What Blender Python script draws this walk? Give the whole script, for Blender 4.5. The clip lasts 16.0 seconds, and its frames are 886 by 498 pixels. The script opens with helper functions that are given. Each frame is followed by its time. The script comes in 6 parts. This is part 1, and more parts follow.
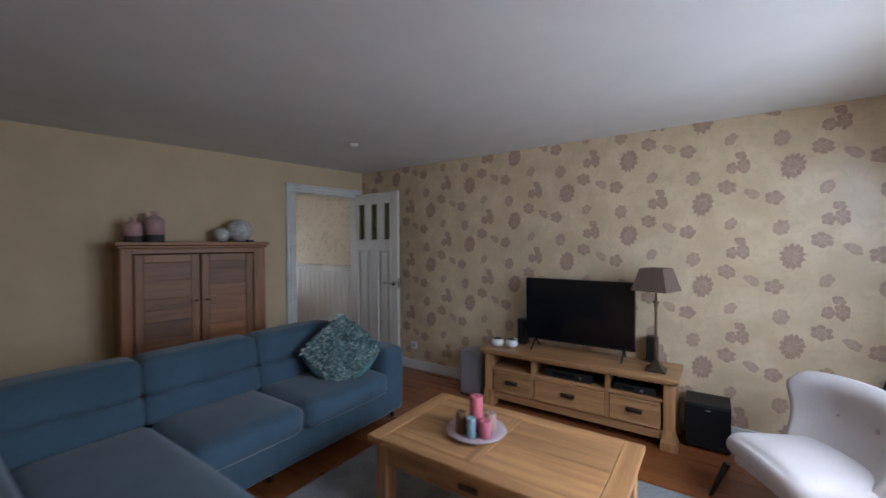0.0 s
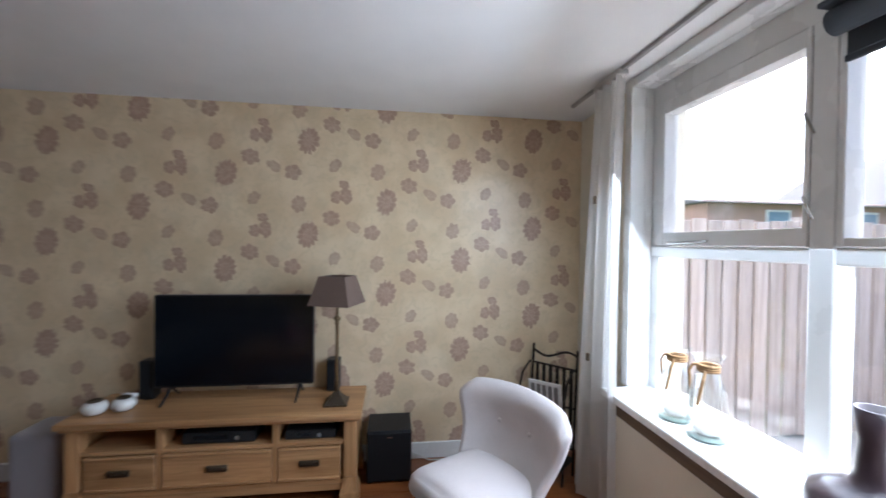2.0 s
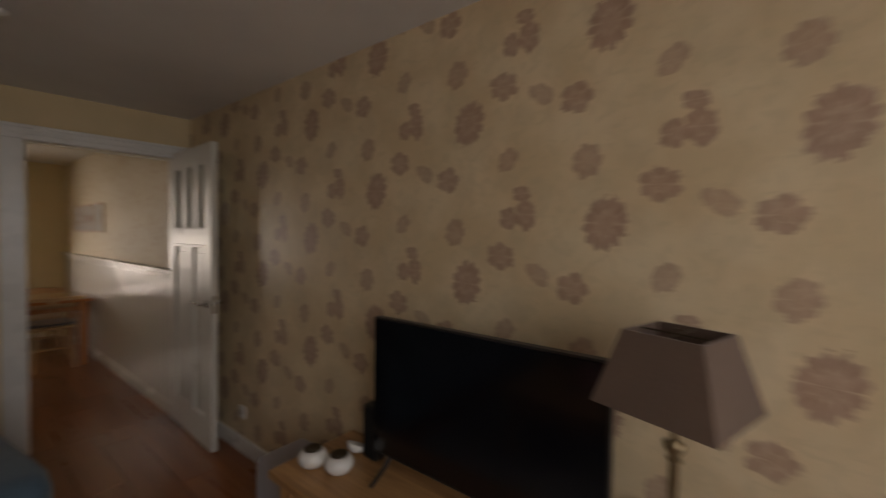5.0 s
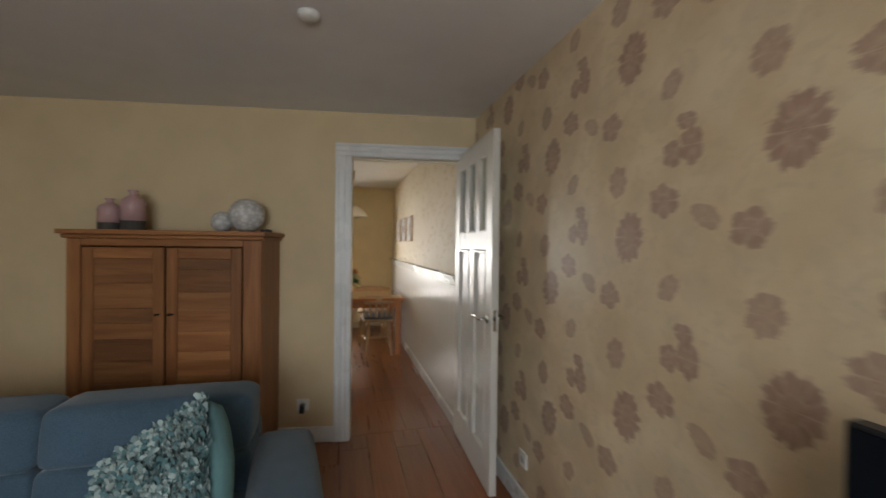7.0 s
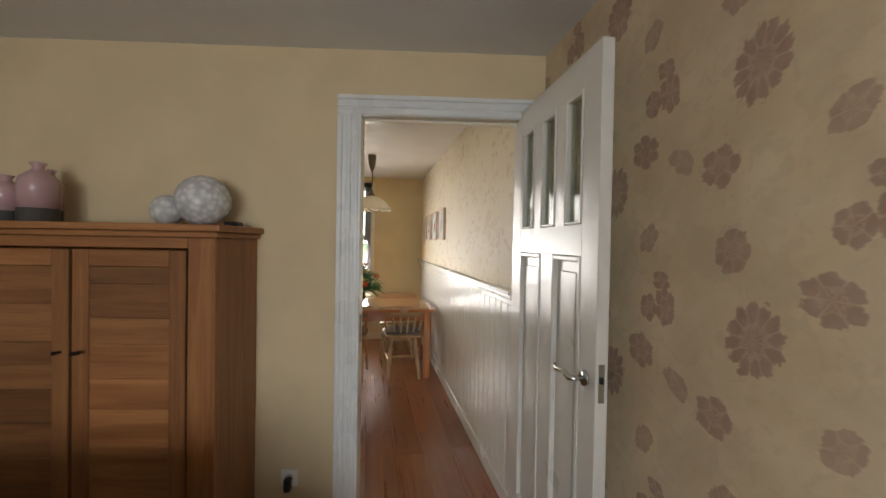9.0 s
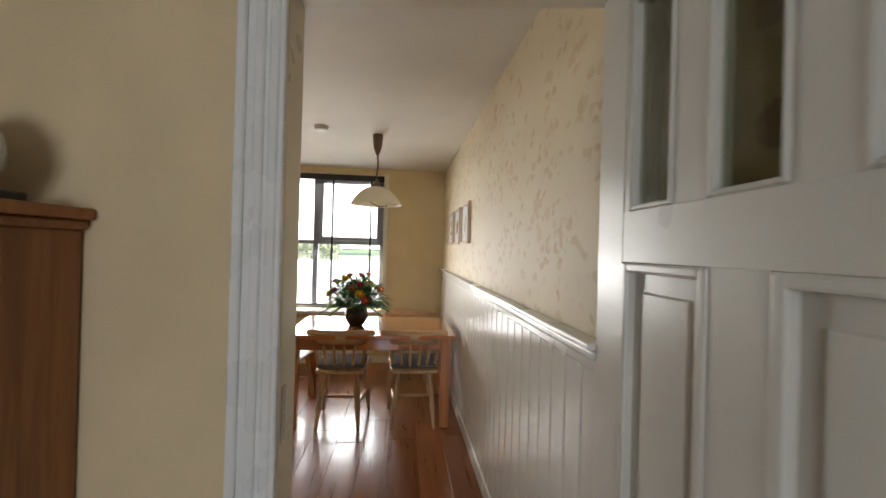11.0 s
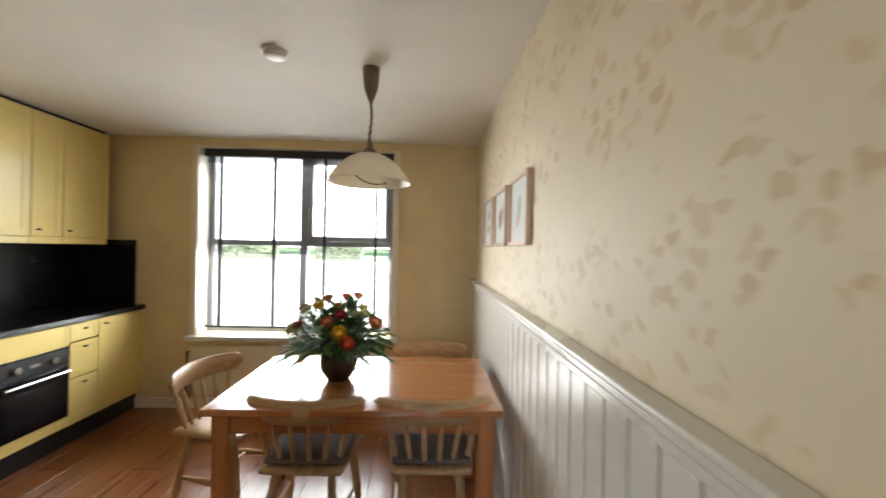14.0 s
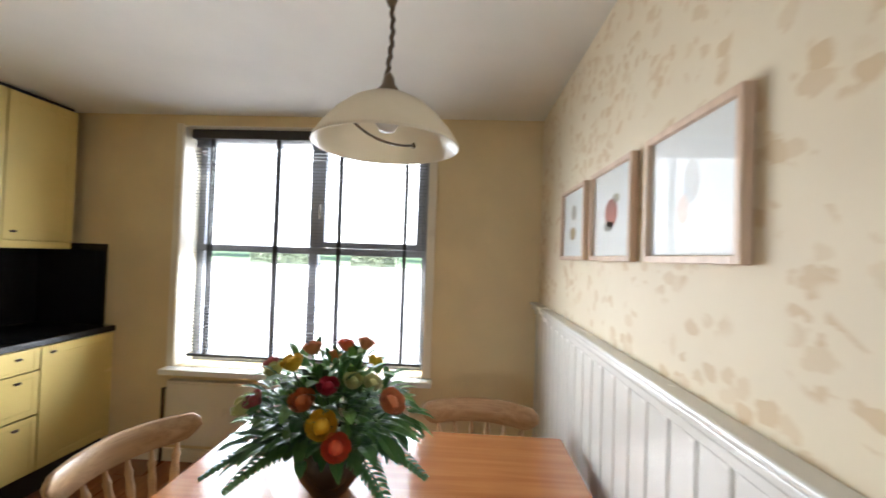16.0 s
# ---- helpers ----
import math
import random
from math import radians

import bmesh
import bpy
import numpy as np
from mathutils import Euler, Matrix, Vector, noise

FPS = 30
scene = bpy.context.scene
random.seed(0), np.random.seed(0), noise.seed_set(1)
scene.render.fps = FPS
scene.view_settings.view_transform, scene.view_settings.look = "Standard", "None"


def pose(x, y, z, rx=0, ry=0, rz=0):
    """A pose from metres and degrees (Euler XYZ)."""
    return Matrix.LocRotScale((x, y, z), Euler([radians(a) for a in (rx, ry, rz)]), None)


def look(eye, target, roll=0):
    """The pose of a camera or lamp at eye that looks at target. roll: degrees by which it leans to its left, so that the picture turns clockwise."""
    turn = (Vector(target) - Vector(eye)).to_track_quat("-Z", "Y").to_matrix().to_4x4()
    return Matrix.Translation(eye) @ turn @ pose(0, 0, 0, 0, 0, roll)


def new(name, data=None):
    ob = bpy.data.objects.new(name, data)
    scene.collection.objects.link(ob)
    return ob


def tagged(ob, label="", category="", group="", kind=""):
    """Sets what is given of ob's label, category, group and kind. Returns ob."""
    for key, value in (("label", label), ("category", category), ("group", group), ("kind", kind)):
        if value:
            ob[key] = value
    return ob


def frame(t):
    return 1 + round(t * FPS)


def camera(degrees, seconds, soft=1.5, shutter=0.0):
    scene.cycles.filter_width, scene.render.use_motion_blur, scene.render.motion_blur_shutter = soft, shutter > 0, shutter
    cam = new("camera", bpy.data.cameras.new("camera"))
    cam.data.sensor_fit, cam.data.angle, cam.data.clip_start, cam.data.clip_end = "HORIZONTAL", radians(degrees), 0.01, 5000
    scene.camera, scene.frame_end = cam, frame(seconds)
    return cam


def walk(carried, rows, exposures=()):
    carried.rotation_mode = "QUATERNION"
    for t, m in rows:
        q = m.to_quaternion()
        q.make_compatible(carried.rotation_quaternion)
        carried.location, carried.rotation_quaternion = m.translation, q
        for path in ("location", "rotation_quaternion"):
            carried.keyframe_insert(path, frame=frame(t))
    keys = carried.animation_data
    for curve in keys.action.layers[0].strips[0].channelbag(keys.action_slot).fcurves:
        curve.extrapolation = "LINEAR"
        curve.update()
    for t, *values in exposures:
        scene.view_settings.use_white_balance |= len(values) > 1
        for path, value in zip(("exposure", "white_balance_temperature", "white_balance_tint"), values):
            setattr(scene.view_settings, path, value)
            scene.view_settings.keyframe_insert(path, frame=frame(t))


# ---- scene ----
cam = camera(97.3, 16.0, shutter=0.6)
PATH = [
    (0, (-3.544, -3.861, 1.464), (-1.902, -2.719, 1.435), -0.3),
    (0.5, (-3.236, -3.884, 1.459), (-1.532, -2.837, 1.433), -0.2),
    (1, (-3.074, -3.901, 1.465), (-1.219, -3.155, 1.432), 0.0),
    (1.2, (-2.975, -3.914, 1.475), (-1.047, -3.385, 1.438), 0.2),
    (1.5, (-2.827, -3.892, 1.480), (-0.837, -3.705, 1.442), 0.5),
    (2, (-2.665, -3.832, 1.470), (-0.682, -4.088, 1.446), 0.8),
    (2.5, (-2.487, -3.854, 1.450), (-0.521, -4.217, 1.426), 1.2),
    (3, (-2.165, -3.889, 1.460), (-0.172, -4.075, 1.438), 1.3),
    (3.5, (-1.972, -3.870, 1.463), (0.027, -3.806, 1.436), 1.4),
    (4, (-1.663, -3.804, 1.478), (0.312, -3.492, 1.429), 1.7),
    (4.3, (-1.538, -3.759, 1.464), (0.411, -3.311, 1.436), 1.3),
    (4.5, (-1.469, -3.732, 1.478), (0.445, -3.152, 1.437), 1.5),
    (5, (-1.271, -3.607, 1.47), (0.325, -2.403, 1.411), 0.9),
    (7.3, (-0.903, -2.71, 1.416), (-0.609, -0.732, 1.39), 0.8),
    (7.5, (-0.86, -2.59, 1.42), (-0.685, -0.598, 1.389), 0.8),
    (8, (-0.843, -2.391, 1.42), (-0.608, -0.405, 1.389), 0.8),
    (8.3, (-0.833, -2.214, 1.432), (-0.518, -0.239, 1.401), 1.1),
    (8.5, (-0.855, -2.114, 1.436), (-0.508, -0.144, 1.407), 0.9),
    (9, (-0.842, -1.951, 1.429), (-0.474, 0.015, 1.401), 1.0),
    (9.2, (-0.789, -1.88, 1.416), (-0.494, 0.098, 1.391), 1.0),
    (11.3, (-0.599, -0.866, 1.41), (-0.411, 1.125, 1.416), 1.5),
    (11.5, (-0.586, -0.808, 1.421), (-0.439, 1.187, 1.414), 1.2),
    (12, (-0.508, -0.513, 1.413), (-0.474, 1.487, 1.414), 1.4),
    (12.5, (-0.485, -0.334, 1.426), (-0.451, 1.666, 1.423), 1.1),
    (13, (-0.519, -0.083, 1.438), (-0.275, 1.902, 1.446), 1.1),
    (13.2, (-0.533, 0.034, 1.444), (-0.245, 2.013, 1.455), 1.4),
    (13.5, (-0.539, 0.163, 1.456), (-0.239, 2.141, 1.462), 1.2),
    (14, (-0.519, 0.369, 1.443), (-0.439, 2.368, 1.445), 1.2),
    (14.5, (-0.489, 0.635, 1.461), (-0.649, 2.628, 1.465), 1.3),
    (15, (-0.504, 0.798, 1.439), (-0.552, 2.797, 1.465), 1.6),
    (15.5, (-0.544, 1.11, 1.467), (-0.472, 3.109, 1.508), 2.0),
    (16, (-0.597, 1.288, 1.466), (-0.695, 3.285, 1.502), 2.0),
]
EXPOSURES = [
    (0, 2.15, 5400, 11),
    (1, 2.12, 5400, 11),
    (2, 2.3, 5450, 10),
    (3, 2.1, 5600, 10),
    (3.5, 1.75, 5950, 14),
    (4, 1.47, 6650, 19),
    (4.5, 1.28, 6700, 18),
    (5, 1.15, 7550, 18),
    (7.3, 2.67, 6350, 8),
    (8.5, 2.88, 6450, 9),
    (11.5, 2.8, 6200, 8),
    (12.5, 2.8, 6200, 5),
    (13.5, 2.88, 6050, 5),
    (14.5, 3.0, 5850, 6),
    (15, 3.0, 5750, 7),
    (16, 3.03, 5600, 8),
]
walk(cam, [(t, look(e, g, r)) for t, e, g, r in PATH], EXPOSURES)

# ---- world and sun: an overcast day ----
world = bpy.data.worlds.new("world")
scene.world = world
world.use_nodes = True
wn = world.node_tree
sky = wn.nodes.new("ShaderNodeTexSky")
sky.sky_type = "NISHITA"
sky.sun_disc = False
sky.sun_elevation, sky.sun_rotation = radians(50), radians(150)
sky.air_density, sky.dust_density, sky.ozone_density = 0.6, 6.0, 0.4
wn.links.new(sky.outputs[0], wn.nodes["Background"].inputs[0])
wn.nodes["Background"].inputs[1].default_value = 0.15
sun = new("sun", bpy.data.lights.new("sun", "SUN"))
sun.data.energy, sun.data.angle, sun.data.color = 1.2, radians(14), (1.0, 0.97, 0.92)
sun.matrix_world = look((0, 0, 0), (-0.32, 0.56, -0.77))


def window_light(name, x0, x1, y, z0, z1, toward, watts, color, fall=0.45):
    """The sky's light in a window opening."""
    lamp = new(name, bpy.data.lights.new(name, "AREA"))
    lamp.data.shape, lamp.data.size, lamp.data.size_y = "RECTANGLE", x1 - x0, z1 - z0
    lamp.data.energy, lamp.data.color = watts, color
    lamp.matrix_world = look(((x0 + x1) / 2, y, (z0 + z1) / 2), ((x0 + x1) / 2, y + toward, (z0 + z1) / 2 - fall))


window_light("living_window_light", -2.50, -0.80, -5.20, 0.74, 2.22, 1, 12, (0.88, 0.95, 1.0), 0.8)
window_light("kitchen_window_light", -2.50, -0.89, 4.19, 1.54, 2.25, -1, 3.2, (1.0, 0.97, 0.92), 0.7)
window_light("kitchen_window_light", -2.50, -0.89, 4.19, 0.70, 1.42, -1, 12.5, (1.0, 0.97, 0.92), 0.4)


# ---- mesh helpers ----
ROOM = Vector((0, 0, 0))  # where the room now being built has its origin
SKEW = pose(-1.0, 0.018, 0, 0, 0, -8.53) @ pose(1.0, 0, 0)  # the wall with the doorway runs 8.5 degrees askew
TURN = [Matrix()]


def obj(name, bm, material, parent=None, smooth=False):
    me = bpy.data.meshes.new(name)
    bmesh.ops.recalc_face_normals(bm, faces=bm.faces)
    bm.to_mesh(me)
    bm.free()
    for p in me.polygons:
        p.use_smooth = smooth
    me.materials.append(material)
    ob = new(name, me)
    if parent:
        ob.parent = parent
    else:
        ob.matrix_world = TURN[0] @ Matrix.Translation(ROOM)
    return ob


def part(name, bm, material, parent, label="", smooth=False):
    ob = obj(name, bm, material, parent, smooth)
    return tagged(ob, label)


def thing(name, label, category, m=None, group="", kind=""):
    ob = new(name)
    ob.empty_display_size = 0.1
    ob.matrix_world = TURN[0] @ Matrix.Translation(ROOM) @ (m or Matrix())
    return tagged(ob, label, category, group, kind)


def box(x0, x1, y0, y1, z0, z1, bevel=0.0, seg=1, bm=None):
    own = bmesh.new()
    bmesh.ops.create_cube(own, size=1)
    for v in own.verts:
        v.co = Vector(((x0 + x1) / 2 + v.co.x * (x1 - x0), (y0 + y1) / 2 + v.co.y * (y1 - y0), (z0 + z1) / 2 + v.co.z * (z1 - z0)))
    if bevel:
        bmesh.ops.bevel(own, geom=list(own.edges), offset=bevel, segments=seg, profile=0.5, affect="EDGES")
    return merge(bm, own) if bm else own


def merge(bm, other):
    me = bpy.data.meshes.new("tmp")
    other.to_mesh(me)
    bm.from_mesh(me)
    other.free()
    bpy.data.meshes.remove(me)
    return bm


def moved(bm, m):
    bmesh.ops.transform(bm, matrix=m, verts=bm.verts)
    return bm


def lathe(profile, seg=24, at=(0, 0, 0), bm=None):
    bm = bm or bmesh.new()
    rings = []
    for r, z in profile:
        r = max(r, 0.0004)
        rings.append([bm.verts.new((at[0] + r * math.cos(2 * math.pi * i / seg), at[1] + r * math.sin(2 * math.pi * i / seg), at[2] + z)) for i in range(seg)])
    for a, b in zip(rings, rings[1:]):
        for i in range(seg):
            bm.faces.new((a[i], a[(i + 1) % seg], b[(i + 1) % seg], b[i]))
    bm.faces.new(rings[0])
    bm.faces.new(rings[-1])
    return bm


def tube(points, radius, seg=8, bm=None):
    bm = bm or bmesh.new()
    pts = [Vector(p) for p in points]
    radii = radius if isinstance(radius, (list, tuple)) else [radius] * len(pts)
    side = None
    rings = []
    for i, p in enumerate(pts):
        d = (pts[min(i + 1, len(pts) - 1)] - pts[max(i - 1, 0)]).normalized()
        if side is None:
            side = d.orthogonal().normalized()
        side = (side - d * side.dot(d)).normalized()
        up = d.cross(side)
        rings.append([bm.verts.new(p + (side * math.cos(2 * math.pi * k / seg) + up * math.sin(2 * math.pi * k / seg)) * radii[i]) for k in range(seg)])
    for a, b in zip(rings, rings[1:]):
        for k in range(seg):
            bm.faces.new((a[k], a[(k + 1) % seg], b[(k + 1) % seg], b[k]))
    bm.faces.new(rings[0])
    bm.faces.new(rings[-1])
    return bm


def prism(poly, z0, z1, bm=None):
    bm = bm or bmesh.new()
    a = [bm.verts.new((x, y, z0)) for x, y in poly]
    b = [bm.verts.new((x, y, z1)) for x, y in poly]
    bm.faces.new(a)
    bm.faces.new(b)
    for i in range(len(poly)):
        j = (i + 1) % len(poly)
        bm.faces.new((a[i], a[j], b[j], b[i]))
    return bm


def cushion(x0, x1, y0, y1, z0, z1, r=0.05, puff=0.02, cuts=11, warp=None):
    """A soft box: rounded by r, and bulging by puff on every side."""
    bm = bmesh.new()
    bmesh.ops.create_cube(bm, size=2)
    bmesh.ops.subdivide_edges(bm, edges=list(bm.edges), cuts=cuts, use_grid_fill=True)
    half = Vector(((x1 - x0) / 2, (y1 - y0) / 2, (z1 - z0) / 2))
    mid = Vector(((x0 + x1) / 2, (y0 + y1) / 2, (z0 + z1) / 2))
    rr = min(r, min(half) * 0.98)
    for v in bm.verts:
        u = Vector([math.copysign(abs(c) ** 0.75, c) for c in v.co])
        p = Vector([u[i] * half[i] for i in range(3)])
        q = Vector([max(-(half[i] - rr), min(half[i] - rr, p[i])) for i in range(3)])
        n = p - q
        if n.length > 1e-6:
            n = n.normalized()
            p = q + n * rr
        bulge = puff * (1 - u.x * u.x) * (1 - u.y * u.y) + puff * (1 - u.y * u.y) * (1 - u.z * u.z) + puff * (1 - u.x * u.x) * (1 - u.z * u.z)
        p = p + n * (bulge if n.length > 1e-6 else 0)
        p = p + mid
        v.co = warp(p) if warp else p
    return bm


# ---- materials ----
def base(name, color, rough, metal=0.0, spec=0.5):
    m = bpy.data.materials.new(name)
    m.use_nodes = True
    nt = m.node_tree
    b = nt.nodes["Principled BSDF"]
    b.inputs["Base Color"].default_value = (*color, 1)
    b.inputs["Roughness"].default_value = rough
    b.inputs["Metallic"].default_value = metal
    b.inputs["Specular IOR Level"].default_value = spec
    return m, nt, b


def node(nt, kind, **sets):
    n = nt.nodes.new(kind)
    for k, v in sets.items():
        if isinstance(v, bpy.types.NodeSocket):
            nt.links.new(v, n.inputs[k.replace("_", " ")])
        else:
            n.inputs[k.replace("_", " ")].default_value = v
    return n


def math_node(nt, op, a, b=None, c=None):
    n = nt.nodes.new("ShaderNodeMath")
    n.operation = op
    for i, v in enumerate((a, b, c)):
        if v is None:
            continue
        if isinstance(v, bpy.types.NodeSocket):
            nt.links.new(v, n.inputs[i])
        else:
            n.inputs[i].default_value = v
    return n.outputs[0]


def mix(nt, fac, a, b, blend="MIX"):
    n = nt.nodes.new("ShaderNodeMix")
    n.data_type, n.blend_type = "RGBA", blend
    for i, v in ((0, fac), (6, a), (7, b)):
        if isinstance(v, bpy.types.NodeSocket):
            nt.links.new(v, n.inputs[i])
        else:
            n.inputs[i].default_value = v if i == 0 else (*v, 1)
    return n.outputs[2]


def ramp(nt, fac, lo, hi):
    n = nt.nodes.new("ShaderNodeMapRange")
    n.interpolation_type = "SMOOTHSTEP"
    nt.links.new(fac, n.inputs[0])
    n.inputs[1].default_value, n.inputs[2].default_value = lo, hi
    return n.outputs[0]


def coords(nt, scale=(1, 1, 1), space="Object"):
    tc = nt.nodes.new("ShaderNodeTexCoord")
    mp = nt.nodes.new("ShaderNodeMapping")
    nt.links.new(tc.outputs[space], mp.inputs[0])
    mp.inputs[3].default_value = scale
    return mp.outputs[0]


def bump(nt, b, height, strength, distance=0.01):
    n = nt.nodes.new("ShaderNodeBump")
    n.inputs["Strength"].default_value, n.inputs["Distance"].default_value = strength, distance
    nt.links.new(height, n.inputs["Height"])
    nt.links.new(n.outputs[0], b.inputs["Normal"])


def plain(name, color, rough=0.5, metal=0.0, vary=0.12, grain=60, relief=0.1, spec=0.5):
    """A surface of one colour with soft large blotches, fine grain and relief."""
    m, nt, b = base(name, color, rough, metal, spec)
    v = coords(nt)
    big = node(nt, "ShaderNodeTexNoise", Vector=v, Scale=3.0, Detail=4.0)
    fine = node(nt, "ShaderNodeTexNoise", Vector=v, Scale=grain, Detail=3.0)
    dark = tuple(c * (1 - vary) for c in color)
    lite = tuple(min(1, c * (1 + vary * 0.6)) for c in color)
    c1 = mix(nt, ramp(nt, big.outputs[0], 0.3, 0.7), dark, lite)
    c2 = mix(nt, 0.25, c1, mix(nt, fine.outputs[0], dark, lite))
    nt.links.new(c2, b.inputs["Base Color"])
    r = math_node(nt, "MULTIPLY_ADD", big.outputs[0], 0.16, rough - 0.08)
    nt.links.new(r, b.inputs["Roughness"])
    if relief:
        bump(nt, b, fine.outputs[0], relief, 0.004)
    return m


def wood(name, dark, lite, axis="y", rough=0.42, scale=1.0, per_piece=0.25, relief=0.12, pore=0.4):
    """Wood with long streaks along one axis, pores and a tone of its own for each piece."""
    m, nt, b = base(name, lite, rough)
    s = {"x": (1.2, 22, 22), "y": (22, 1.2, 22), "z": (22, 22, 1.2)}[axis]
    info = nt.nodes.new("ShaderNodeObjectInfo")
    tc = nt.nodes.new("ShaderNodeTexCoord")
    off = node(nt, "ShaderNodeVectorMath")
    off.operation = "ADD"
    nt.links.new(tc.outputs["Object"], off.inputs[0])
    nt.links.new(math_node(nt, "MULTIPLY", info.outputs["Random"], 37.0), off.inputs[1])
    mp = nt.nodes.new("ShaderNodeMapping")
    nt.links.new(off.outputs[0], mp.inputs[0])
    mp.inputs[3].default_value = tuple(k * scale for k in s)
    streak = node(nt, "ShaderNodeTexNoise", Vector=mp.outputs[0], Scale=1.0, Detail=6.0, Roughness=0.62, Distortion=0.7)
    pores = node(nt, "ShaderNodeTexNoise", Vector=mp.outputs[0], Scale=6.0, Detail=3.0)
    c = mix(nt, ramp(nt, streak.outputs[0], 0.3, 0.72), dark, lite)
    c = mix(nt, math_node(nt, "MULTIPLY", ramp(nt, pores.outputs[0], 0.52, 0.75), pore), c, tuple(k * 0.6 for k in dark))
    tone = math_node(nt, "MULTIPLY_ADD", info.outputs["Random"], 2 * per_piece, 1 - per_piece)
    hsv = node(nt, "ShaderNodeHueSaturation", Color=c, Value=tone)
    nt.links.new(hsv.outputs[0], b.inputs["Base Color"])
    nt.links.new(math_node(nt, "MULTIPLY_ADD", streak.outputs[0], 0.2, rough - 0.1), b.inputs["Roughness"])
    bump(nt, b, pores.outputs[0], relief, 0.003)
    return m


def fabric(name, color, weave=900, rough=0.9, vary=0.18):
    m, nt, b = base(name, color, rough, 0, 0.25)
    v = coords(nt)
    big = node(nt, "ShaderNodeTexNoise", Vector=v, Scale=5.0, Detail=5.0)
    thread = node(nt, "ShaderNodeTexNoise", Vector=v, Scale=weave * 0.3, Detail=2.0)
    dark, lite = tuple(c * (1 - vary) for c in color), tuple(min(1, c * (1 + vary)) for c in color)
    c = mix(nt, ramp(nt, big.outputs[0], 0.3, 0.7), dark, lite)
    c = mix(nt, 0.45, c, mix(nt, ramp(nt, thread.outputs[0], 0.35, 0.65), tuple(k * 0.7 for k in dark), lite))
    nt.links.new(c, b.inputs["Base Color"])
    b.inputs["Sheen Weight"].default_value = 0.25
    bump(nt, b, thread.outputs[0], 0.35, 0.002)
    return m


def glass(name, tint=(1, 1, 1), rough=0.0, shine=1.0):
    """Pane glass: mostly clear, with real gloss."""
    m, nt, b = base(name, tint, rough)
    out = nt.nodes["Material Output"]
    tr = nt.nodes.new("ShaderNodeBsdfTransparent")
    tr.inputs[0].default_value = (*tint, 1)
    gl = nt.nodes.new("ShaderNodeBsdfGlossy")
    gl.inputs["Roughness"].default_value = max(rough, 0.02)
    lw = nt.nodes.new("ShaderNodeLayerWeight")
    lw.inputs[0].default_value = 0.5
    gloss = math_node(nt, "MULTIPLY_ADD", math_node(nt, "POWER", lw.outputs["Facing"], 5.0), 0.9 * shine, 0.05 * shine)
    sh = nt.nodes.new("ShaderNodeMixShader")
    nt.links.new(gloss, sh.inputs[0])
    nt.links.new(tr.outputs[0], sh.inputs[1])
    nt.links.new(gl.outputs[0], sh.inputs[2])
    nt.links.new(sh.outputs[0], out.inputs[0])
    return m


